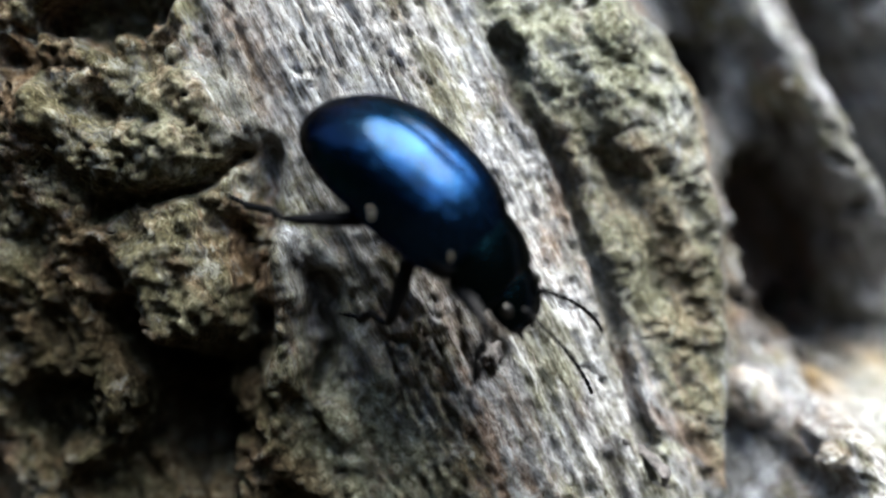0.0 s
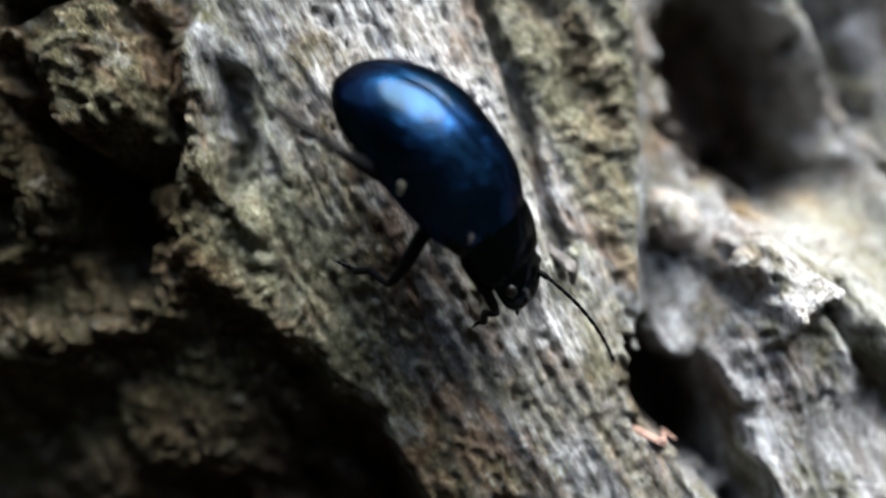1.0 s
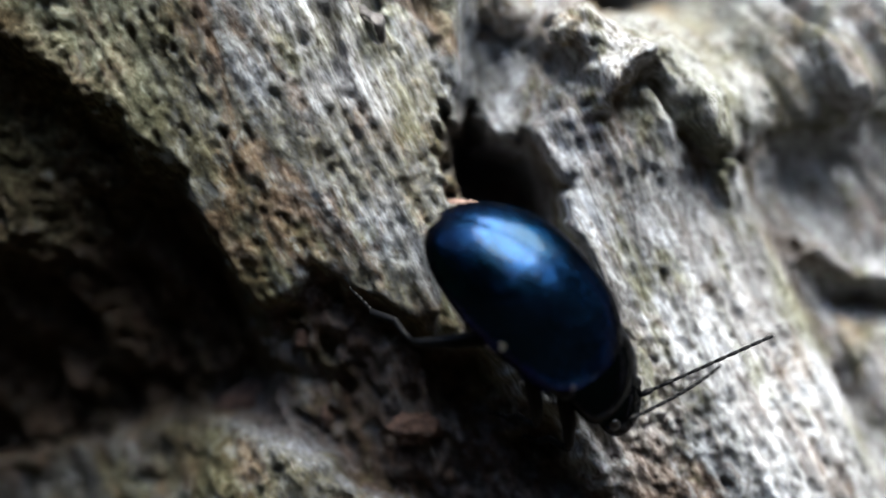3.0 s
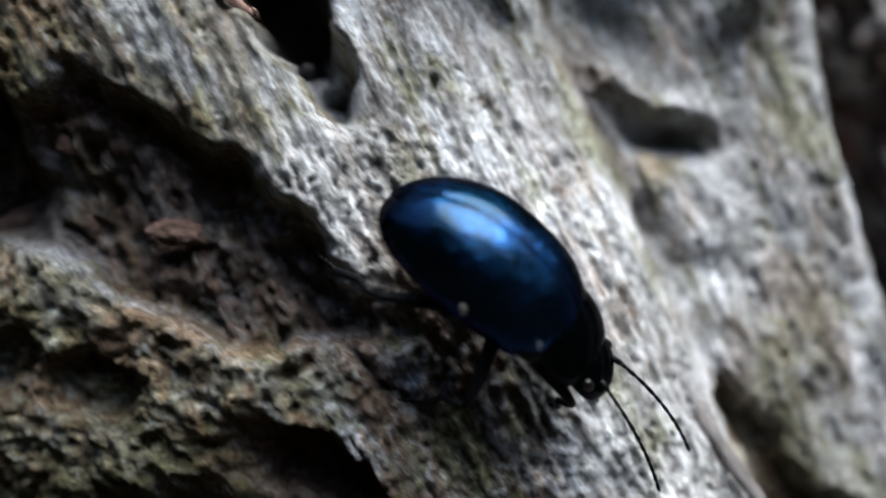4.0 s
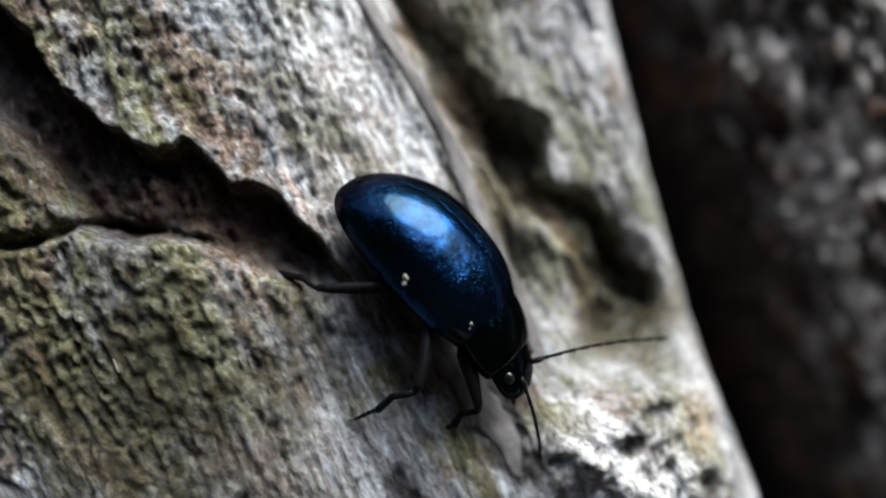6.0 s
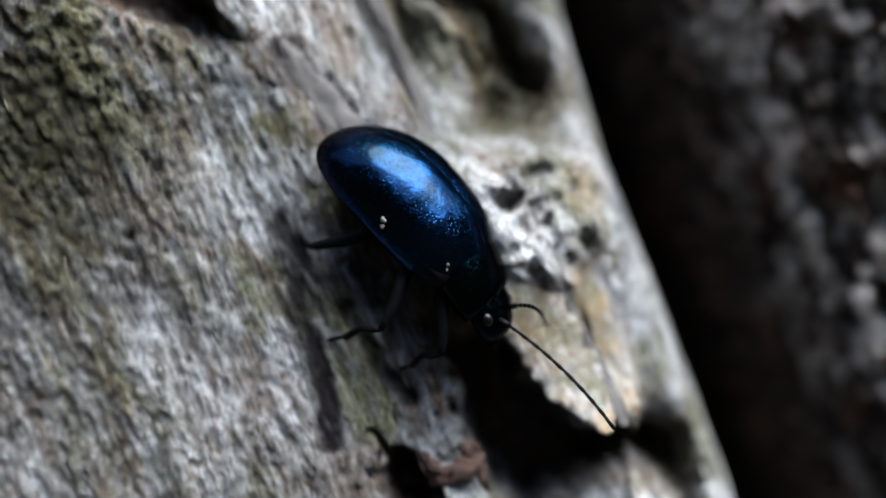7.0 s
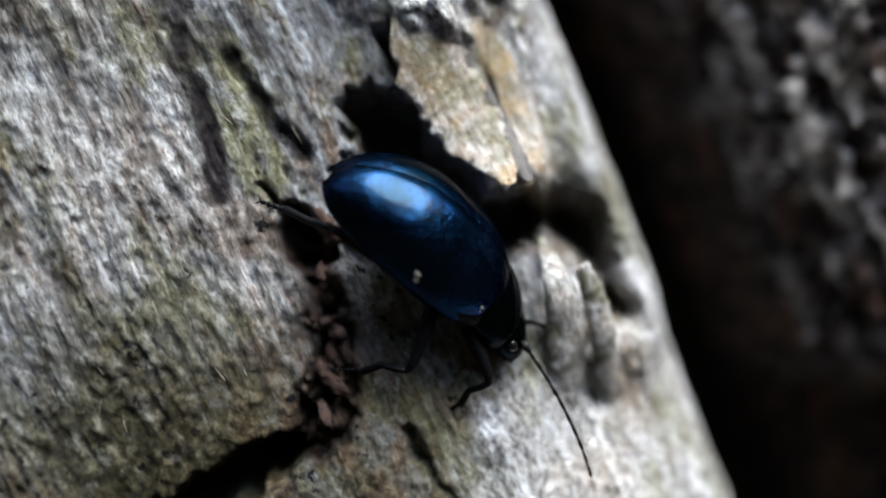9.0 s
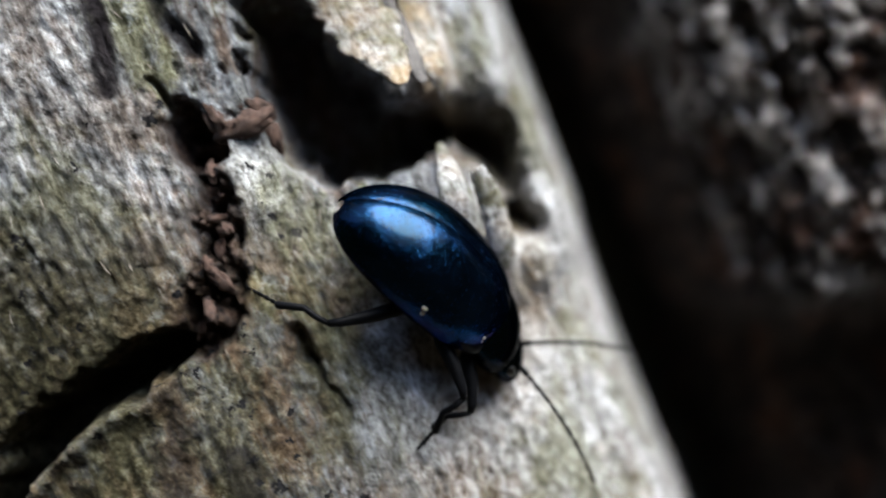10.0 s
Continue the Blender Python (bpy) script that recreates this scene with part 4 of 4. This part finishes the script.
def dome(name, mat, parent, label, xs, half, high, low, nose=0.0, drop=0.0):
    """A shell over the stations xs: half width, height and depth below are functions of x."""
    bm = bmesh.new()
    n_a = 28
    rings = []
    for x in xs:
        w, h, g = half(x), high(x), low(x)
        ring = []
        for k in range(n_a):
            t = 2 * math.pi * k / n_a
            y, zz = math.sin(t), math.cos(t)
            ring.append(bm.verts.new((x, w * y, (h if zz > 0 else g) * zz - drop - nose * max(0, x - xs[0]) ** 1.5)))
        rings.append(ring)
    for r0, r1 in zip(rings, rings[1:]):
        for k in range(n_a):
            bm.faces.new((r0[k], r0[(k + 1) % n_a], r1[(k + 1) % n_a], r1[k]))
    bm.faces.new(list(reversed(rings[0])))
    bm.faces.new(rings[-1])
    bmesh.ops.recalc_face_normals(bm, faces=bm.faces)
    return part(name, bm, mat, parent, label)


def swell(x, mid, back, front, power):
    t = (x - mid) / (front if x > mid else back)
    return max(0.0, 1 - abs(t) ** power) ** 0.5


def wing_width(x):
    return 0.238 * swell(x, -0.15, 0.367, 0.54, 2.15) * (1 - 0.10 * max(0, (x - 0.08) / 0.12) ** 2.5)


def wing_sag(x):
    return 0.0855 * max(0, (-x - 0.12) / 0.38) ** 2 + 0.043 * max(0, x / 0.2) ** 2


def elytron(side, parent):
    """One wing case: from the seam over the back to the turned-under rim."""
    bm = bmesh.new()
    xs = [-0.512 + 0.735 * (1 - math.cos(math.pi * k / 40)) / 2 for k in range(41)]
    n_a, outer, inner = 22, [], []
    for x in xs:
        w, h = wing_width(x), 0.186 * swell(x, -0.11, 0.407, 0.60, 2.25)
        sag = wing_sag(x)
        ro, ri = [], []
        for k in range(n_a + 1):
            t = math.radians(116 - 40 * max(0, (x - 0.05) / 0.15) ** 2) * k / n_a
            seam = math.exp(-((t / 0.04) ** 2))
            y = 0.0022 + (w - 0.0022) * math.sin(t) ** 0.92
            z = 0.0085 + h * math.cos(t) - 0.0035 * seam - sag
            rim = 0.003 * math.exp(-(((k / n_a - 0.96) / 0.03) ** 2))
            ro.append(bm.verts.new((x, side * (y + rim), z)))
            ri.append(bm.verts.new((x + 0.004, side * max(0.001, y - 0.010), z - 0.010)))
        outer.append(ro)
        inner.append(ri)
    for i in range(len(xs) - 1):
        for k in range(n_a):
            bm.faces.new((outer[i][k], outer[i][k + 1], outer[i + 1][k + 1], outer[i + 1][k]))
            bm.faces.new((inner[i][k], inner[i + 1][k], inner[i + 1][k + 1], inner[i][k + 1]))
        bm.faces.new((outer[i][n_a], inner[i][n_a], inner[i + 1][n_a], outer[i + 1][n_a]))
    for k in range(n_a):
        bm.faces.new((outer[-1][k], outer[-1][k + 1], inner[-1][k + 1], inner[-1][k]))
    bmesh.ops.remove_doubles(bm, verts=bm.verts, dist=1e-5)
    bmesh.ops.recalc_face_normals(bm, faces=bm.faces)
    return part("wing_case", bm, SHELL, parent, "metallic dark blue glossy wing case")


def make_leg(kind, side, reach, parent):
    """A leg built along +x with the knee raised; the thigh is the part, the rest hangs on it."""
    knee, ankle = 0.46 * reach, 0.80 * reach
    up = 0.15 if kind != "hind" else 0.12
    bm = bmesh.new()
    lathe(bm, [((0, 0, 0), 0.018), ((0.03, 0, 0.02), 0.029), ((0.5 * knee, 0, 0.6 * up), 0.026), ((0.85 * knee, 0, 0.93 * up), 0.018), ((knee, 0, up), 0.013)], 10)
    leg = part("leg", bm, BLACK, parent, "black jointed leg")
    bm = bmesh.new()
    lathe(bm, [((knee, 0, up), 0.011), ((knee + 0.25 * (ankle - knee), 0, 0.80 * up), 0.0125), ((0.5 * (knee + ankle), 0, 0.52 * up), 0.0135), ((ankle, 0, 0.06), 0.0155), ((ankle + 0.008, 0, 0.052), 0.009)], 8)
    part("shin", bm, BLACK, leg)
    bm = bmesh.new()
    x0, z0 = ankle + 0.006, 0.054
    for k in range(4):
        x1 = ankle + (reach - ankle) * (k + 1) / 4
        z1 = 0.054 * (1 - (k + 1) / 4)
        lathe(bm, [((x0, 0, z0), 0.006), ((0.6 * x1 + 0.4 * x0, 0, 0.6 * z1 + 0.4 * z0), 0.0115 if k < 3 else 0.009), ((x1, 0, z1), 0.007)], 8, 0.8)
        x0, z0 = x1, z1
    part("foot", bm, BLACK, leg)
    for s in (-1, 1):
        bm = bmesh.new()
        lathe(bm, [((reach, 0, 0), 0.004), ((reach + 0.012, s * 0.008, -0.004), 0.003), ((reach + 0.018, s * 0.014, -0.013), 0.001)], 6)
        part("claw", bm, BLACK, leg)
    return leg


def make_antenna(parent):
    """Eleven beads, gently bowed."""
    bm = bmesh.new()
    lathe(bm, [((0, 0, 0), 0.009), ((0.03, 0, 0.006), 0.0125), ((0.05, 0, 0.010), 0.009)], 8)
    root = part("antenna", bm, BLACK, parent, "slender black beaded antenna")
    x = 0.05
    for k in range(10):
        ln = 0.026 if k == 0 else 0.056
        z0, z1 = 0.010 + 0.16 * (x - 0.05) - 0.42 * (x - 0.05) ** 2, 0.010 + 0.16 * (x + ln - 0.05) - 0.42 * (x + ln - 0.05) ** 2
        bm = bmesh.new()
        lathe(bm, [((x - 0.002, 0, z0), 0.0055), ((x + 0.7 * ln, 0, z0 + 0.7 * (z1 - z0)), 0.0080), ((x + ln, 0, z1), 0.0055)], 7)
        part("segment", bm, BLACK, root)
        x += ln
    return root


def build_beetle():
    b = tagged(new("beetle"), "shiny metallic dark blue leaf beetle walking head down on dead wood", "beetle")
    b.empty_display_size = 0.2
    b.scale = (BEETLE,) * 3
    elytron(-1, b)
    elytron(1, b)
    xs = [-0.44 + 0.64 * k / 24 for k in range(25)]
    dome("abdomen", BLACK, b, "black underside", xs, lambda x: 0.2275 * swell(x, -0.10, 0.37, 0.5, 2.1) + 0.004, lambda x: 0.043 * swell(x, -0.06, 0.36, 0.5, 2.2) + 0.004, lambda x: 0.141 * swell(x, -0.06, 0.42, 0.52, 2.0) + 0.004)
    xs = [0.165 + 0.20 * k / 16 for k in range(17)]
    dome("neck_shield", SHIELD, b, "dark teal-black glossy neck shield", xs, lambda x: 0.165 * swell(x, 0.235, 0.16, 0.20, 2.6) + 0.004, lambda x: 0.128 * swell(x, 0.16, 0.2, 0.27, 2.2) + 0.004, lambda x: 0.111 * swell(x, 0.22, 0.2, 0.22, 2.4) + 0.004, nose=0.51)
    xs = [0.335 + 0.165 * k / 14 for k in range(15)]
    dome("head", SHIELD, b, "small black bowed head", xs, lambda x: 0.110 * swell(x, 0.385, 0.12, 0.125, 2.2) + 0.012, lambda x: 0.064 * swell(x, 0.36, 0.12, 0.155, 2.0) + 0.012, lambda x: 0.064 * swell(x, 0.38, 0.12, 0.135, 2.2) + 0.012, nose=0.86, drop=0.039)
    for s in (-1, 1):
        bm = bmesh.new()
        bmesh.ops.create_uvsphere(bm, u_segments=14, v_segments=9, radius=0.026, matrix=Matrix.Translation((0.405, s * 0.100, -0.034)) @ Matrix.Diagonal((1.1, 0.7, 1, 1)))
        part("eye", bm, EYE, b)
        bm = bmesh.new()
        lathe(bm, [((0.47, s * 0.035, -0.107), 0.010), ((0.505, s * 0.039, -0.128), 0.009), ((0.52, s * 0.035, -0.141), 0.004)], 7)
        part("palp", bm, BLACK, b)
    bm = bmesh.new()
    lathe(bm, [((0.20, 0, 0.108), 0.004), ((0.18, 0, 0.126), 0.022), ((0.15, 0, 0.142), 0.003)], 6, 0.4)
    part("scutellum", bm, SHIELD, b)
    # pale specks stuck to the flank: place along the body and round it, size
    for x, turn, r in ((-0.112, 1.50, 0.011), (-0.098, 1.60, 0.009), (0.160, 1.12, 0.007), (0.172, 1.20, 0.006)):
        h = 0.186 * swell(x, -0.11, 0.407, 0.60, 2.25)
        p = Vector((x, -wing_width(x) * math.sin(turn) ** 0.92 - 0.001, 0.0085 + h * math.cos(turn) - wing_sag(x)))
        bm = bmesh.new()
        bmesh.ops.create_icosphere(bm, subdivisions=3, radius=r)
        for v in bm.verts:
            v.co *= 1 + 0.7 * noise.noise(v.co * 60 + p * 40)
            v.co = p + Vector((v.co.x, v.co.y * 0.35, v.co.z * 1.1))
        part("speck", bm, SPECK, b, "tiny pale yellowish speck")
    legs = {}
    for side in (-1, 1):
        for kind, reach in (("hind", 0.60), ("mid", 0.47), ("front", 0.42)):
            legs[kind, side] = make_leg(kind, side, reach, b)
    return b, legs, {side: make_antenna(b) for side in (-1, 1)}


beetle, legs, antennae = build_beetle()

# the beetle's way and turn (mm, degrees), and where its near limbs point (seconds, azimuth, elevation)
BODY = [
    (0, 1.14, -3.86, 0.10, 30.3, 69.1, -16.0),
    (0.5, 1.66, -3.65, -3.67, 49.0, 82.7, 6.1),
    (1, 1.86, -3.54, -7.94, 75.3, 75.2, 30.3),
    (1.5, 1.94, -3.47, -11.26, 67.9, 77.5, 17.2),
    (2, 2.87, -3.46, -16.05, 107.3, 71.9, 49.1),
    (2.5, 4.24, -2.73, -20.22, 94.5, 72.0, 40.6),
    (2.7, 4.57, -2.71, -22.23, 90.6, 70.3, 36.6),
    (3.8, 8.27, -2.21, -31.40, 60.7, 66.7, 11.3),
    (4, 9.35, -1.96, -33.63, 60.0, 65.4, 10.8),
    (4.5, 11.45, -1.16, -38.65, 49.1, 71.1, 10.4),
    (5, 12.11, -0.76, -45.03, 28.9, 76.3, -8.3),
    (5.5, 12.46, 0.43, -50.11, 88.6, 72.7, 48.3),
    (6, 13.22, 0.68, -54.16, 36.9, 71.9, 2.0),
    (6.2, 13.69, 0.79, -55.74, 36.7, 68.6, 2.0),
    (7.3, 13.87, 0.43, -66.77, 22.5, 74.3, -11.6),
    (7.5, 14.09, 0.63, -69.33, -84.7, 86.6, -118.1),
    (8, 13.46, 0.23, -70.11, 84.5, 80.8, 43.7),
    (8.5, 13.66, 0.54, -71.32, 78.6, 65.9, 50.7),
    (9, 13.77, 0.42, -74.31, 72.5, 60.2, 43.4),
    (9.5, 14.66, 0.93, -77.21, 65.2, 65.4, 41.5),
    (10, 15.68, 1.72, -80.50, 80.4, 57.5, 50.7),
]
HIND = [(0, -176, -41), (0.5, 178, -65), (1, -162, -7), (1.5, -179, -51), (2, -172, -59), (2.5, -166, -64), (2.7, -177, -48), (3.8, 167, -56), (4, 173, -40), (4.5, -161, -17), (5, -180, -32), (5.5, -178, -35), (6, 179, -47), (6.2, 179, -32), (7.3, 155, -51), (7.5, 174, -43), (8, 180, -35), (8.5, 176, -62), (9, 160, -32), (9.5, 173, -52), (10, -180, -50)]
MID = [(0, 178, -84), (0.5, 173, -63), (1, -167, -81), (1.5, 29, -66), (2, -70, -14), (2.5, -128, -31), (2.7, -38, -75), (3.8, 26, -56), (4, -109, -71), (4.5, -42, -76), (5, 9, -77), (5.5, -66, -61), (6, -60, -64), (6.2, -109, -63), (7.3, -81, -78), (7.5, -112, -68), (8, -95, -62), (8.5, 170, -67), (9, -106, -78), (9.5, -65, -73), (10, -41, -39)]
FRONT = [(0, -36, -20), (0.5, 17, -64), (1, 21, -44), (1.5, 20, -66), (2, -12, -51), (2.5, -2, -58), (2.7, -2, -70), (3.8, 14, -61), (4, 26, -49), (4.5, 38, -50), (5, 65, -72), (5.5, -51, -56), (6, 2, -59), (6.2, 6, -57), (7.3, -26, -76), (7.5, -10, -71), (8, -150, -62), (8.5, -45, -51), (9, -22, -51), (9.5, -18, -65), (10, -60, -57)]
ANT_R = [(0, 31, -31), (0.5, 6, -18), (1, -85, 31), (1.5, 39, 29), (2, 42, 1), (2.5, -2, -25), (2.7, 63, 9), (3.8, 24, -43), (4, 0, -25), (4.5, 9, -30), (5, 39, -25), (5.5, 32, -3), (6, 12, -37), (6.2, -80, 36), (7.3, 26, -19), (7.5, 36, -38), (8, 19, -22), (8.5, -5, 15), (9, -25, -5), (9.5, -104, 31), (10, -20, 0)]
ANT_L = [(0, 52, -28), (0.5, 19, -11), (1, 21, -14), (1.5, 29, 43), (2, 39, 7), (2.5, 34, -7), (2.7, 64, 24), (3.8, 28, 12), (4, 9, -18), (4.5, 40, 19), (5, 24, -1), (5.5, 55, 37), (6, 53, 31), (6.2, -81, 42), (7.3, -79, 37), (7.5, 58, 5), (8, -74, 23), (8.5, 56, 15), (9, 27, -7), (9.5, 27, 52), (10, 27, 22)]
COXA = {"hind": (-0.10, 0.15, -0.077), "mid": (0.06, 0.15, -0.085), "front": (0.21, 0.115, -0.077)}


def limb(root, az, el, side, lift=0.8):
    """The pose of a limb that starts at root and points az, el degrees; its knee leans up and outwards."""
    a, e = radians(az), radians(el)
    x = Vector((math.cos(e) * math.cos(a), math.cos(e) * math.sin(a), math.sin(e)))
    ref = Vector((0.75 if lift < 1 else 0.0, 0.5 * side, lift))
    z = (ref - x * ref.dot(x)).normalized()
    y = z.cross(x)
    return Matrix.Translation(root) @ Matrix((x, y, z)).transposed().to_4x4()


def motions():
    def body(row):
        return pose(*(v * MM for v in row[1:4]), *row[4:])

    walk(beetle, [(row[0], body(row)) for row in BODY])
    for kind, rows in (("hind", HIND), ("mid", MID), ("front", FRONT)):
        x, y, z = COXA[kind]
        walk(legs[kind, -1], [(t, limb((x, -y, z), az, el, -1)) for t, az, el in rows])
        # the far legs step in the opposite phase
        base, tilt = {"hind": (140, -56), "mid": (75, -58), "front": (25, -52)}[kind]
        phase = 0 if kind == "mid" else math.pi
        walk(legs[kind, 1], [(0.1 * k, limb((x, y, z), base + 16 * math.sin(2 * math.pi * 1.25 * 0.1 * k + phase), tilt + 7 * math.cos(2 * math.pi * 1.25 * 0.1 * k + phase), 1)) for k in range(0, 101, 2)])
    walk(antennae[-1], [(t, limb((0.44, -0.058, -0.017), az, el, -1, 2)) for t, az, el in ANT_R])
    walk(antennae[1], [(t, limb((0.44, 0.058, -0.017), az, el, 1, 2)) for t, az, el in ANT_L])


motions()
